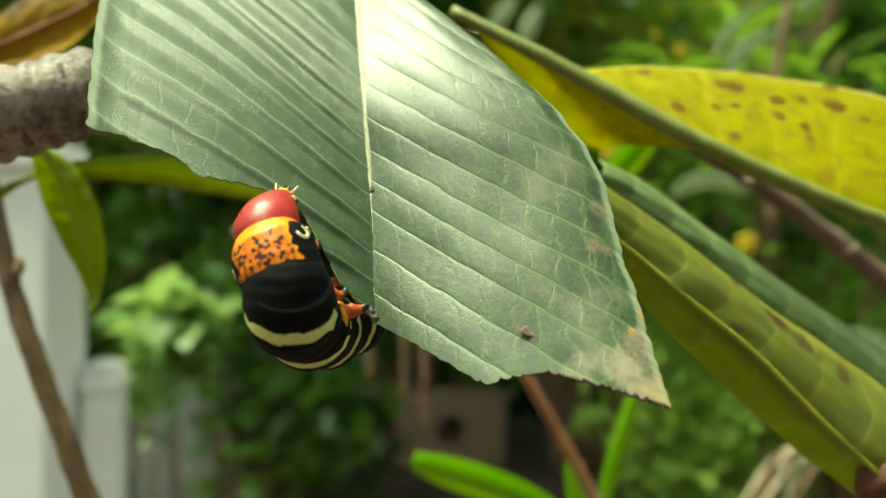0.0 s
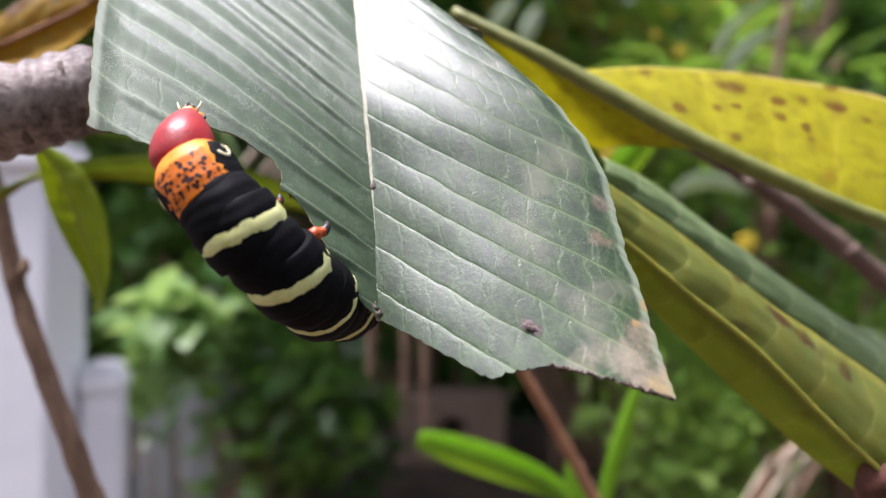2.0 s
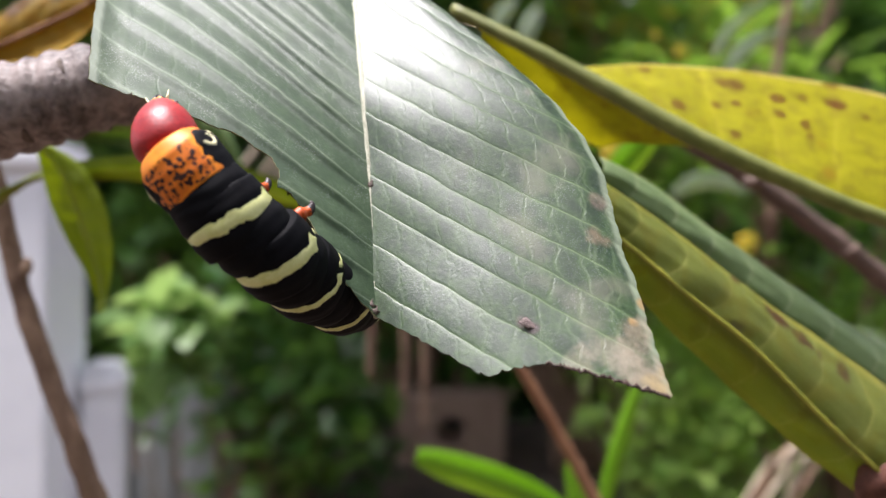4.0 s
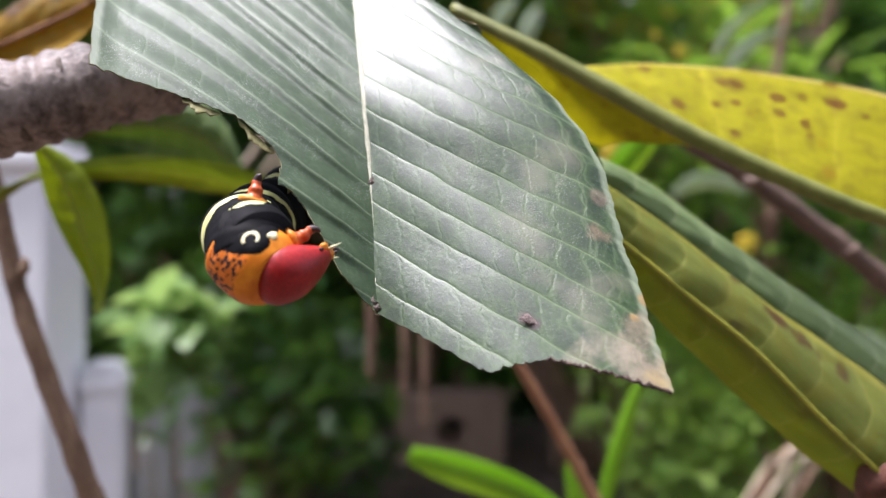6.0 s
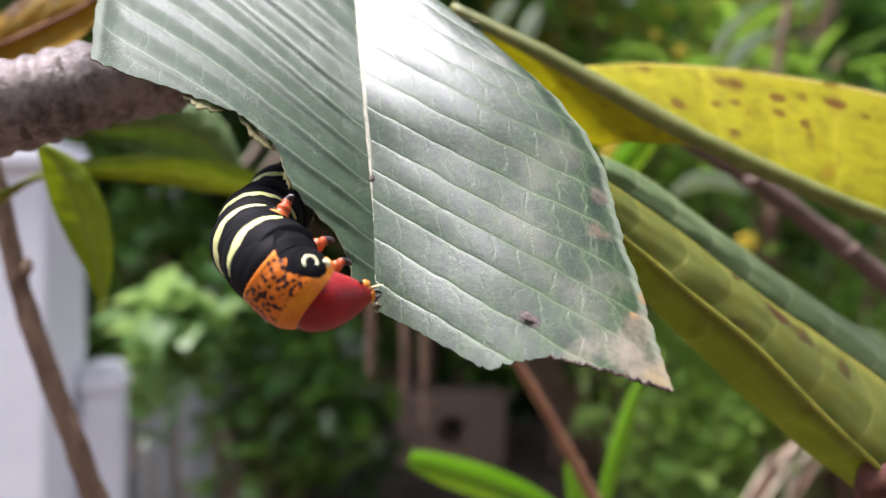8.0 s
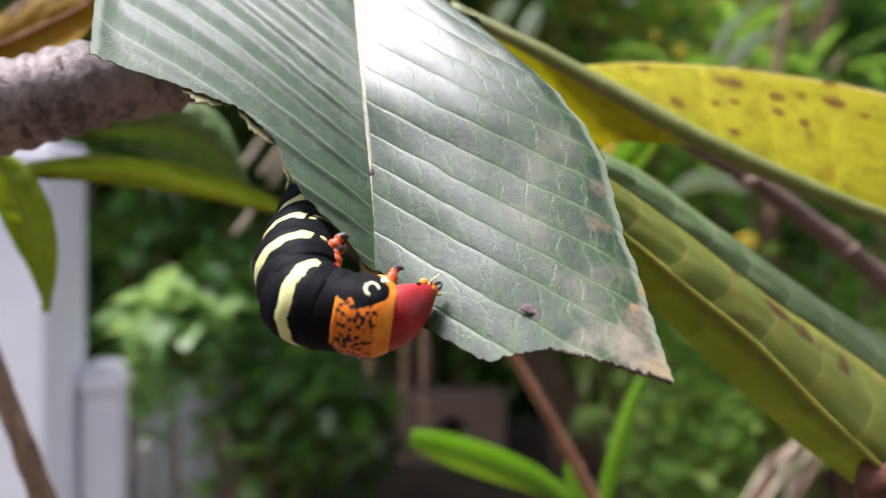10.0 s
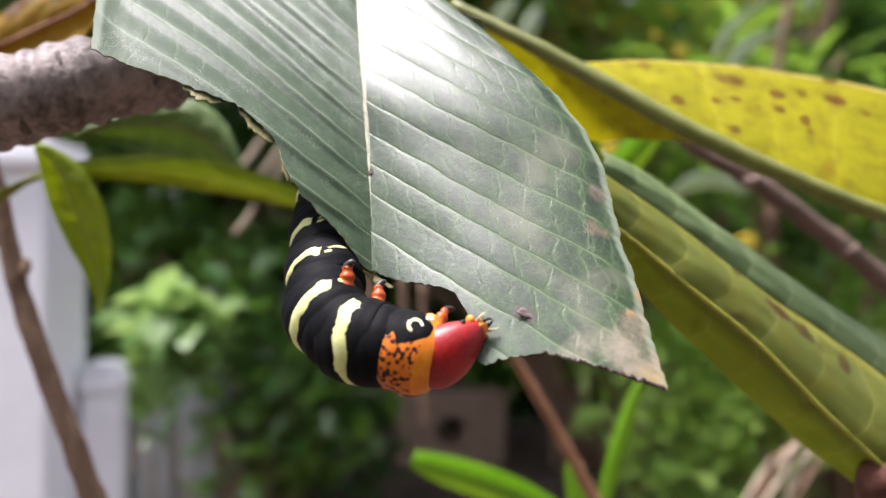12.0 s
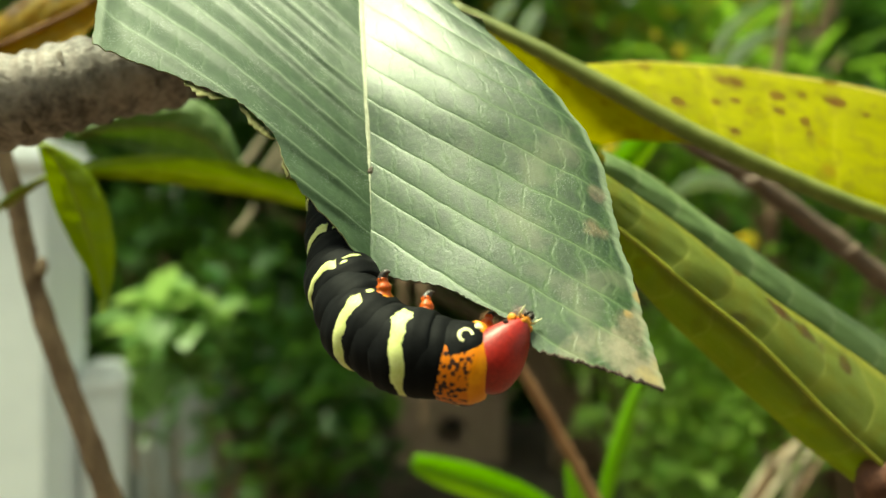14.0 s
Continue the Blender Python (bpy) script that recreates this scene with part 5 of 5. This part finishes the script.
for pts, wide in (([(0.3168, 0.9000, 0.9234), (0.3321, 0.9000, 0.9525), (0.3586, 0.9000, 0.9777), (0.3939, 0.9050, 1.0019)], 0.006), ([(0.3253, 0.8800, 0.8990), (0.3376, 0.8800, 0.9210), (0.3611, 0.8820, 0.9397), (0.3963, 0.8850, 0.9535)], 0.009), ([(0.2452, 0.8200, 0.7580), (0.2693, 0.8200, 0.7719), (0.2995, 0.8200, 0.7719), (0.3305, 0.8220, 0.7581)], 0.009),
                  ([(0.1142, 1.1000, 0.9965), (0.1247, 1.1000, 1.0208), (0.1385, 1.1000, 1.0491)], 0.012), ([(0.0778, 1.2000, 1.0455), (0.0937, 1.2000, 1.0676), (0.1158, 1.2000, 1.0941)], 0.012), ([(0.3691, 0.7000, 0.6232), (0.3949, 0.7000, 0.6129), (0.4206, 0.7000, 0.5923)], 0.008), ([(0.4684, 1.0000, 1.0100), (0.4831, 1.0000, 1.0321), (0.5052, 1.0000, 1.0542)], 0.008)):
    strap_leaf(pts, wide, SKY_SHEEN, "curved_blade", "shiny curved strap leaf catching the sky")
rust = thing("rusty_twig", (0.0525, 0.3300, 0.6200), "straight thin reddish-brown twig", "twig")
part("stem", tube(spline([(0.0179, 0.3200, 0.6720), (0.0325, 0.3250, 0.6500), (0.0488, 0.3300, 0.6225), (0.0681, 0.3350, 0.5868)], 30), (0.0018, 0.0022, 0.0025, 0.0028), 10, 0.2, (0.0525, 0.3300, 0.6200)), RUST, rust)
for x0, y0, y1, d in ((652, 560, 672, 420), (712, 590, 705, 520), (748, 600, 760, 540)):
    stick = thing("dry_stick", (0, 0, 0), "thin dry brown hanging stick", "twig", "dry sticks")
    top, low = Vector(((x0 - 784) * d * 7.364e-7, d / 1000, 0.7 - (y0 - 100 - 441) * d * 7.364e-7)), Vector(((x0 + 3 - 784) * d * 7.364e-7, d / 1000, 0.7 - (y1 - 441) * d * 7.364e-7))
    stick.location = low
    part("stem", tube(spline([top, (top + low) / 2 + Vector((0.001, 0, 0)), low], 16), (0.0022, 0.0028, 0.0016), 8, 0.25, low), TWIG, stick)
for top, low in (((-0.1295, 0.5600, 0.7850), (-0.1480, 0.5600, 0.7581)), ((-0.1192, 0.5800, 0.7837), (-0.1375, 0.5800, 0.7560)), ((-0.1476, 0.6000, 0.7336), (-0.1630, 0.6000, 0.7115)), ((-0.1060, 0.5900, 0.8047), (-0.1310, 0.5850, 0.7478))):
    bit = thing("broken_twig", low, "short broken pale brown twig", "twig", "broken twigs")
    part("stem", tube(spline([low, (Vector(low) + Vector(top)) / 2 + Vector((0.002, 0, 0.001)), top], 12), (0.0022, 0.0026, 0.0016), 8, 0.3, low), STRAW, bit)
pink_branch = thing("far_branch", (0.1361, 0.3000, 0.7135), "pinkish-brown leafless garden branch", "branch")
part("stem", tube(spline([(0.0875, 0.3000, 0.7466), (0.1074, 0.3000, 0.7345), (0.1237, 0.3020, 0.7258), (0.1496, 0.3050, 0.7081), (0.1790, 0.3100, 0.6865), (0.2145, 0.3180, 0.6581)], 40), (0.0024, 0.0034, 0.0038, 0.0044, 0.005), 12, 0.25, (0.1361, 0.3000, 0.7135)), PINK_BARK, pink_branch)
for p, s in (((0.1206, 0.3000, 0.7263), 0.0045), ((0.1613, 0.3060, 0.6991), 0.005)):
    part("knot", ball(s, s * 0.9, s * 0.8, 10, 12, lambda f, a: 1 + 0.2 * math.sin(2 * a + 4 * f)), PINK_BARK, pink_branch, "", Matrix.Translation(Vector(p) - Vector((0.1361, 0.3000, 0.7135))))
back_stem = thing("upright_stem", (0.3950, 0.9000, 0.9128), "thin pale brown upright stem", "stem")
part("stem", tube(spline([(0.4149, 0.9000, 1.0718), (0.4069, 0.9000, 0.9923), (0.3983, 0.9000, 0.9459), (0.3884, 0.9000, 0.8730), (0.3851, 0.9000, 0.7139)], 24), (0.0045, 0.0055, 0.006, 0.006), 10, 0.25, (0.3950, 0.9000, 0.9128)), TWIG, back_stem)
stalk_rng = np.random.default_rng(8)
for k in range(9):
    o = Vector((0.2301, 0.5200, 0.5491)) + Vector(stalk_rng.uniform(-1, 1, 3) * np.array((0.014, 0.012, 0.006)))
    straw = thing("dry_stalk", o, "bleached dry tangled stalk", "twig", "dry stalks")
    end = Vector((stalk_rng.uniform(-0.004, 0.03), stalk_rng.uniform(-0.01, 0.01), stalk_rng.uniform(0.006, 0.036)))
    part("stem", tube(spline([Vector((-0.035 + stalk_rng.uniform(-0.01, 0.01), 0, -0.06)), Vector((0, 0, 0)), end], 16), (0.0022, 0.002, 0.0012), 8, 0.35), STRAW if k % 3 else TWIG, straw)


def flower(place, size):
    f = thing("yellow_flower", place, "small yellow flower among the leaves", "flower", "yellow flowers")
    for k in range(5):
        a = 2 * math.pi * k / 5
        petal = ball(size * 0.5, size * 0.16, size * 0.42, 8, 10)
        part("petal", petal, PETAL, f, "", pose(size * 0.5 * math.cos(a), 0, size * 0.5 * math.sin(a), 20 * math.sin(a), 0, 20 * math.cos(a)))
    part("eye_of_flower", ball(size * 0.3, size * 0.3, size * 0.3, 8, 10), STALK, f)
    part("stalk", tube([(0, 0, 0), (0.3 * size, size, -2 * size), (0.2 * size, 2 * size, -5 * size)], (size * 0.1, size * 0.14), 6), STALK, f)


for p, s in (((0.2778, 0.7000, 0.7057), 0.0105), ((0.1317, 0.6000, 0.7764), 0.0085), ((0.4340, 1.4000, 1.0619), 0.011), ((0.4153, 1.5000, 1.1187), 0.009)):
    flower(p, s)


# ---- garden ----
def ground_sheet():
    verts, faces = [], []
    xs = sorted(set([-60, -30, -12] + [i * 0.12 for i in range(-40, 41)] + [12, 30, 60]))
    ys = sorted(set([-40, -15, -6] + [i * 0.12 for i in range(-10, 60)] + [12, 30, 80]))
    for y in ys:
        for x in xs:
            verts.append((x, y, 0.035 * noise.noise(Vector((x * 1.7, y * 1.7, 0))) + 0.02 * noise.noise(Vector((x * 6, y * 6, 2)))))
    n = len(xs)
    for j in range(len(ys) - 1):
        for i in range(n - 1):
            a = j * n + i
            faces.append((a, a + 1, a + n + 1, a + n))
    return verts, faces


tagged(part("ground", ground_sheet(), SOIL), "bare brown garden soil with litter", "ground", "", "structure")


def post(x, y, turn, side, tall, cap):
    p = thing("fence_post", (x, y, 0), "white vinyl fence post with a flat cap", "fence post", "fence posts")
    p.rotation_euler = (0, 0, radians(turn))
    part("shaft", box_shape(side, side, tall, 0.004), VINYL, p, smooth=False)
    part("cap", joined([box_shape(side * cap, side * cap, 0.022, 0.004), put(box_shape(side * cap * 0.86, side * cap * 0.86, 0.016, 0.006), pose(0, 0, 0.022))]), VINYL, p, "", pose(0, 0, tall), smooth=False)
    return p


# the tall post by the lens, a lower one behind it and the boards beyond, greyed for shade
post(-0.552, 1.0, 3, 0.122, 0.80, 1.22)
post(-0.462, 1.05, 12, 0.05, 0.508, 1.14)
fence = thing("board_fence", (-0.75, 1.75, 0), "weathered greyish board fence in the shade", "fence")
for k in range(5):
    part("board", box_shape(0.085, 0.018, 0.42 - 0.01 * (k % 3), 0.003), SHADE_GREY, fence, "", pose(-0.2 + 0.098 * k, 0.004 * (k % 2), 0), smooth=False)
for z in (0.12, 0.33):
    part("rail", box_shape(0.52, 0.03, 0.06, 0.004), SHADE_GREY, fence, "", pose(0.0, 0.026, z), smooth=False)
block = thing("hollow_block", (0.025, 2.62, -0.03), "weathered brown building block with a round hole", "block")
holed = []
for k in range(24):
    a = 2 * math.pi * k / 24
    b = max(abs(math.cos(a)), abs(math.sin(a)))
    for y in (-0.09, 0.09):
        holed.append(Vector((0.18 * math.cos(a) / b, y, 0.12 + 0.12 * math.sin(a) / b)))
        holed.append(Vector((0.05 * math.cos(a), y, 0.13 + 0.05 * math.sin(a))))
hf = []
for k in range(24):
    a, b = 4 * k, 4 * ((k + 1) % 24)
    hf += [(a, b, b + 1, a + 1), (a + 2, a + 3, b + 3, b + 2), (a, a + 2, b + 2, b), (a + 1, b + 1, b + 3, a + 3)]
part("body", (holed, hf), BLOCK, block, "", None, False)


def leaf_cloud(count, place, reach, long, wide, seed, droop=0.3, upright=0.0, gaps=0.45):
    """Many small folded leaves spread in uneven clumps inside an oval."""
    rng = np.random.default_rng(seed)
    verts, faces = [], []
    made = 0
    while made < count:
        q = rng.uniform(-1, 1, 3)
        if (q ** 2).sum() > 1:
            continue
        p = Vector(place) + Vector(q * np.array(reach))
        if noise.noise(p * (1.6 / long * 0.12) + Vector((seed, 0, 0))) < (gaps - 0.5):
            continue
        a, tilt = rng.uniform(0, 2 * math.pi), rng.normal(-droop, 0.45) + upright
        t = Vector((math.cos(a) * math.cos(tilt), math.sin(a) * math.cos(tilt), math.sin(tilt)))
        s = t.cross(Vector((rng.normal(0, 0.3), rng.normal(0, 0.3), 1))).normalized()
        n = s.cross(t)
        size = rng.uniform(0.6, 1.25)
        l, w = long * size, wide * size
        base = len(verts)
        for f, ww, dip in ((0, 0.1, 0), (0.3, 0.9, 0.02), (0.62, 0.85, -0.02), (1, 0.0, -0.14)):
            c = p + t * (l * f) + n * (l * dip)
            if ww:
                verts += [c + s * (w * ww) + n * (w * 0.25), c, c - s * (w * ww) + n * (w * 0.25)]
            else:
                verts.append(c)
        for r in (0, 3):
            for j in (0, 1):
                faces.append((base + r + j, base + r + j + 1, base + r + j + 4, base + r + j + 3))
        faces += [(base + 6, base + 7, base + 9), (base + 7, base + 8, base + 9)]
        made += 1
    return verts, faces


def shrub(name, label, place, reach, count, long, wide, material, seed, droop=0.3, upright=0.0, gaps=0.45, stems=5, category="shrub"):
    foot = Vector((place[0], place[1], 0))
    s = thing(name, foot, label, category)
    rng = np.random.default_rng(seed + 100)
    for k in range(stems):
        end = Vector(place) + Vector(rng.uniform(-0.75, 0.75, 3) * np.array(reach)) - foot
        bow = Vector((rng.uniform(-0.3, 0.3) * reach[0], rng.uniform(-0.3, 0.3) * reach[1], end.z * 0.55))
        part("stem", tube(spline([Vector((end.x * 0.12, end.y * 0.12, 0)), bow * 0.8 + Vector((end.x, end.y, 0)) * 0.25, end], 14), tuple(max(reach) * k for k in (0.018, 0.013, 0.006)), 6, 0.2), TWIG, s)
    cloud = leaf_cloud(count, Vector(place) - foot, reach, long, wide, seed, droop, upright, gaps)
    tagged(part("crown", cloud, material, s), "", "", "", "stuff")
    return s


shrub("sunlit_bush", "pale green broad-leaved bush in the light", (-0.455, 1.23, 0.552), (0.1, 0.08, 0.085), 165, 0.056, 0.025, FOLIAGE_SUNLIT, 3, 0.1, gaps=0.36, stems=4)
shrub("low_creeper", "low mid-green creeper by the post", (-0.47, 1.3, 0.38), (0.12, 0.1, 0.16), 30, 0.045, 0.016, FOLIAGE_MID, 5, 0.3, stems=2)
shrub("leafy_bush", "mid-green bush with small oval leaves", (-0.42, 1.65, 0.42), (0.27, 0.26, 0.36), 265, 0.065, 0.022, FOLIAGE, 7, 0.3, gaps=0.5, stems=9)
shrub("hanging_bush", "mid-green bush with drooping oval leaves", (-0.66, 1.95, 0.7), (0.26, 0.16, 0.2), 300, 0.065, 0.023, FOLIAGE_MID, 57, 0.4, gaps=0.42, stems=7)
shrub("broadleaf_creeper", "mid-green creeper with broad leaves over the soil", (-0.3, 1.6, 0.36), (0.19, 0.16, 0.19), 80, 0.062, 0.027, FOLIAGE_MID, 51, 0.1, gaps=0.42, stems=5)
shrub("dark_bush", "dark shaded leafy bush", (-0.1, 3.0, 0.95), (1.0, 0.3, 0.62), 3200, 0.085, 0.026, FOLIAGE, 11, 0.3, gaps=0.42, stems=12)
shrub("ground_creeper", "dark green small-leaved ground creeper", (-0.40, 1.95, 0.24), (0.31, 0.28, 0.26), 520, 0.055, 0.02, FOLIAGE, 9, 0.2, gaps=0.5, stems=8)
shrub("fern_bush", "feathery light green undergrowth", (0.72, 1.7, 0.38), (0.42, 0.3, 0.34), 3200, 0.06, 0.007, FERN, 13, -0.2, gaps=0.35, stems=8)
shrub("oleander", "shrub with long narrow green leaves", (0.85, 1.7, 1.1), (0.75, 0.4, 0.55), 1100, 0.15, 0.011, STRAPPY, 17, 0.0, gaps=0.4, stems=14)
shrub("oleander_far", "dark green narrow-leaved shrub", (0.5, 2.4, 1.35), (1.5, 0.35, 0.7), 2600, 0.15, 0.013, FOLIAGE, 19, 0.0, gaps=0.38, stems=14)
shrub("warm_shrub", "shrub with yellow and orange leaves", (0.55, 2.1, 1.45), (0.5, 0.2, 0.25), 170, 0.07, 0.024, FOLIAGE_WARM, 23, 0.2, stems=6)
shrub("corner_shrub", "bronze-tinted shrub beyond the branch", (-1.1, 1.9, 1.3), (0.5, 0.3, 0.5), 900, 0.08, 0.024, FOLIAGE_MID, 29, 0.2, stems=8)
# added out of view: crown, trunk and limbs only throw shade on the garden
shade_canopy = shrub("unseen_shade_tree", "broad dark crown of a tree over the garden", (-0.55, 2.15, 1.95), (1.0, 0.75, 0.22), 2600, 0.16, 0.045, FOLIAGE, 41, 0.2, gaps=0.4, stems=0, category="tree")
part("trunk", tube(spline([(-1.1, 0.9, 0), (-1.05, 0.8, 0.7), (-0.8, 0.4, 1.5), (-0.3, 0.1, 1.9)], 24), (0.06, 0.05, 0.04, 0.015), 12, 0.2), BARK, shade_canopy)
for ex, ey in ((0.6, 0.3), (-0.5, 0.2), (0.2, -0.4)):
    part("limb", tube(spline([(-0.85, 0.5, 1.4), (-0.3, 0.3, 1.75), (ex, ey, 2.0)], 16), (0.035, 0.02, 0.008), 8, 0.2), BARK, shade_canopy)
# added behind the camera, never in view: holds back low sky light
shrub("unseen_sky_block", "tall dark hedge on the near side of the garden", (0.3, -1.7, 0.95), (2.6, 0.5, 1.05), 2600, 0.2, 0.07, FOLIAGE, 43, 0.2, gaps=0.3, stems=12, category="hedge")
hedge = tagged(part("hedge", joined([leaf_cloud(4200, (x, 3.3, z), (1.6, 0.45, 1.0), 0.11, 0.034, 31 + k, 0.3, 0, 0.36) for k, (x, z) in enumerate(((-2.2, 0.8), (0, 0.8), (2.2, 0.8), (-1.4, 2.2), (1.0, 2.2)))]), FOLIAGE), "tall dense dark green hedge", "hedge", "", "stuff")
behind = []
for i in range(25):
    for j in range(11):
        x, z = -6 + 0.5 * i, 0.35 * j
        behind.append(Vector((x, 4.0 + 0.25 * noise.noise(Vector((x * 2, z * 2, 0))), z - 0.05)))
bf = [(j + 11 * i, j + 11 * (i + 1), j + 1 + 11 * (i + 1), j + 1 + 11 * i) for i in range(24) for j in range(10)]
tagged(part("backdrop", (behind, bf), FOLIAGE), "deep green growth closing the garden", "hedge", "", "structure")


# ---- what moves ----
# the leaf's drift: seconds, millimetres to the side and up, degrees of turn
LEAF_SWAY = [(0, 0, 0, 0), (0.5, 0, -0.48, -0.76), (1, 0, 0.29, -0.33), (1.5, -0.48, 0.67, -0.65), (2, 0.29, 0.57, -0.76), (2.5, 1.63, 0.29, -0.54), (3, 0.1, 0.86, -0.76),
             (5.5, -0.19, 1.15, -0.22), (6, 0, 1.53, -0.76), (6.5, -0.19, 1.24, -0.76), (7, 0, 1.91, -0.33), (7.5, 0.57, 1.53, -0.33), (8, 0.1, 2.01, -0.43),
             (10.5, 0, 3.16, -0.65), (11, -0.19, 2.58, 0.11), (11.5, -0.19, 2.87, 0.22), (12, -0.19, 3.06, 0.43), (12.5, -0.57, 3.92, 0.43), (13, 0, 3.16, 0.76), (13.5, -0.19, 3.16, 0.76), (14, -0.19, 3.44, 1.1)]


def leaf_pose(t):
    ts, xs, zs, rs = zip(*LEAF_SWAY)
    return pose(LEAF_BASE[0] + np.interp(t, ts, xs) / 1000, LEAF_BASE[1], LEAF_BASE[2] + np.interp(t, ts, zs) / 1000, 0, np.interp(t, ts, rs), 0)


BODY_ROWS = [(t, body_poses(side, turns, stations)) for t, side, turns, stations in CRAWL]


def gut(t, piece):
    """Where that piece of the body is at t seconds."""
    ts = [row[0] for row in BODY_ROWS]
    spots = [row[1][piece].translation for row in BODY_ROWS]
    return Vector([float(np.interp(t, ts, [s[k] for s in spots])) for k in range(3)])


def sway(ob, rows):
    """Keys small shifts (millimetres to the side and up, degrees of turn) about the thing's own place."""
    home = ob.matrix_basis.copy()
    walk(ob, [(t, pose(x / 1000, 0, z / 1000) @ home @ pose(0, 0, 0, 0, turn, 0)) for t, x, z, turn in rows])


def motions():
    walk(chewed_leaf, [(row[0], leaf_pose(row[0])) for row in LEAF_SWAY])
    twig = [(0, -1.6), (0.5, 4.8), (1, -1.6), (1.5, 10.3), (2, 0), (2.5, 27), (3, 0.6), (5.5, 1.5), (6, 0), (6.5, -4.4), (7, 9.2), (7.5, 14), (8, 1.1), (8.2, 2.2), (10.3, -17), (10.5, 14), (11, 1.5),
            (11.5, 0), (12, 0.5), (12.5, -1), (13, 0), (13.5, 0), (14, 5.9)]
    sway(swing_twig, [(t, x, 0, 0) for t, x in twig])
    loose = {2.5: 19, 6.5: -12, 10.3: -17, 10.5: 8, 14: 1.5}
    sway(droop_leaf, [(t, loose.get(t, x * 0.85), 0, 0) for t, x in twig])
    sway(sway_leaf, [(t, x * 0.8, 0, 0) for t, x in twig])
    sway(thick_branch, [(0, 0, 0, 0), (3, 0, 0.6, 0), (6, -0.3, 1.0, 0), (8, -0.4, 1.3, 0), (11, -0.3, 1.9, 0), (12.5, -0.6, 2.6, 0), (14, -0.1, 2.4, 0)])
    sway(yellow_leaf, [(0, 0, 0, 0), (2.5, 0.3, -0.2, 0), (3, 0.2, 0.3, 0), (8, 0, 0.8, 0), (11, -0.2, 1.3, 0), (12.5, 0.1, 1.8, 0), (14, 0, 1.3, 0)])
    for ob in (olive_leaf, green_leaf):
        sway(ob, [(0, 0, 0, 0), (1.5, 0.1, 1.2, 0), (2.5, 0.9, 0.2, 0), (3, 0.4, 0.7, 0), (6.5, -0.2, 0.7, 0), (8, 0.2, 1.3, 0), (10.5, 0.1, 2.2, 0), (11, 0.1, 1.6, 0), (12.5, 0.4, 2.6, 0), (14, 0.5, 2.3, 0)])
    sway(lush_leaf, [(0, 0, 0, 0), (0.5, 14, 37, 0), (1, 0, 3, 0), (1.5, 0, 2, 0), (2, 3, 12, 0), (2.5, 23, 23, 0), (3, 7, 2, 0), (5.5, 0, 3, 0), (6, -1.5, 3, 0), (6.5, 0, 3, 0), (7, 2.5, 3, 0),
                     (7.5, 13, 5, 0), (8, -1.5, 1, 0), (10.5, -0.6, 14, 0), (11, -1.5, 8, 0), (11.5, 0, 2, 0), (14, 0, -1, 0)])
    away = Matrix.Translation(CAT_BASE).inverted()
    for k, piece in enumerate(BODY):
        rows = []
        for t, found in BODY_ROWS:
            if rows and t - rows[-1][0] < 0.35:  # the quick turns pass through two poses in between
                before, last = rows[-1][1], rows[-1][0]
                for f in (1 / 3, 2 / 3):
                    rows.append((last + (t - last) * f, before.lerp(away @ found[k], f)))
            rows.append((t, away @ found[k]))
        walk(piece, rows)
    times = [row[0] for row in CRAWL]
    for bit, middle, when in BITES:
        beat = math.floor(when / 0.5 + 0.5) * 0.5  # the mouth closes between beats
        if beat - 0.22 < when < beat + 0.06:
            when = beat + 0.07
        home = bit.matrix_basis.copy()
        rows = [(0, home)] if when > 0.1 else []
        rows += [(max(0.0, when - 0.06), home)]
        for t in [when + 0.05, when + 0.2] + [t for t in times if t > when + 0.3]:
            t = min(t, 14.0)
            goal = gut(t, 0 if t < when + 0.1 else 3)
            local = leaf_pose(t).inverted() @ goal - (Vector(middle) - Vector(LEAF_BASE))
            if rows[-1][0] < t:
                rows.append((t, Matrix.Translation(local) @ home))
        if rows[-1][0] < 14.0:
            rows.append((14.0, rows[-1][1]))
        walk(bit, rows)


motions()
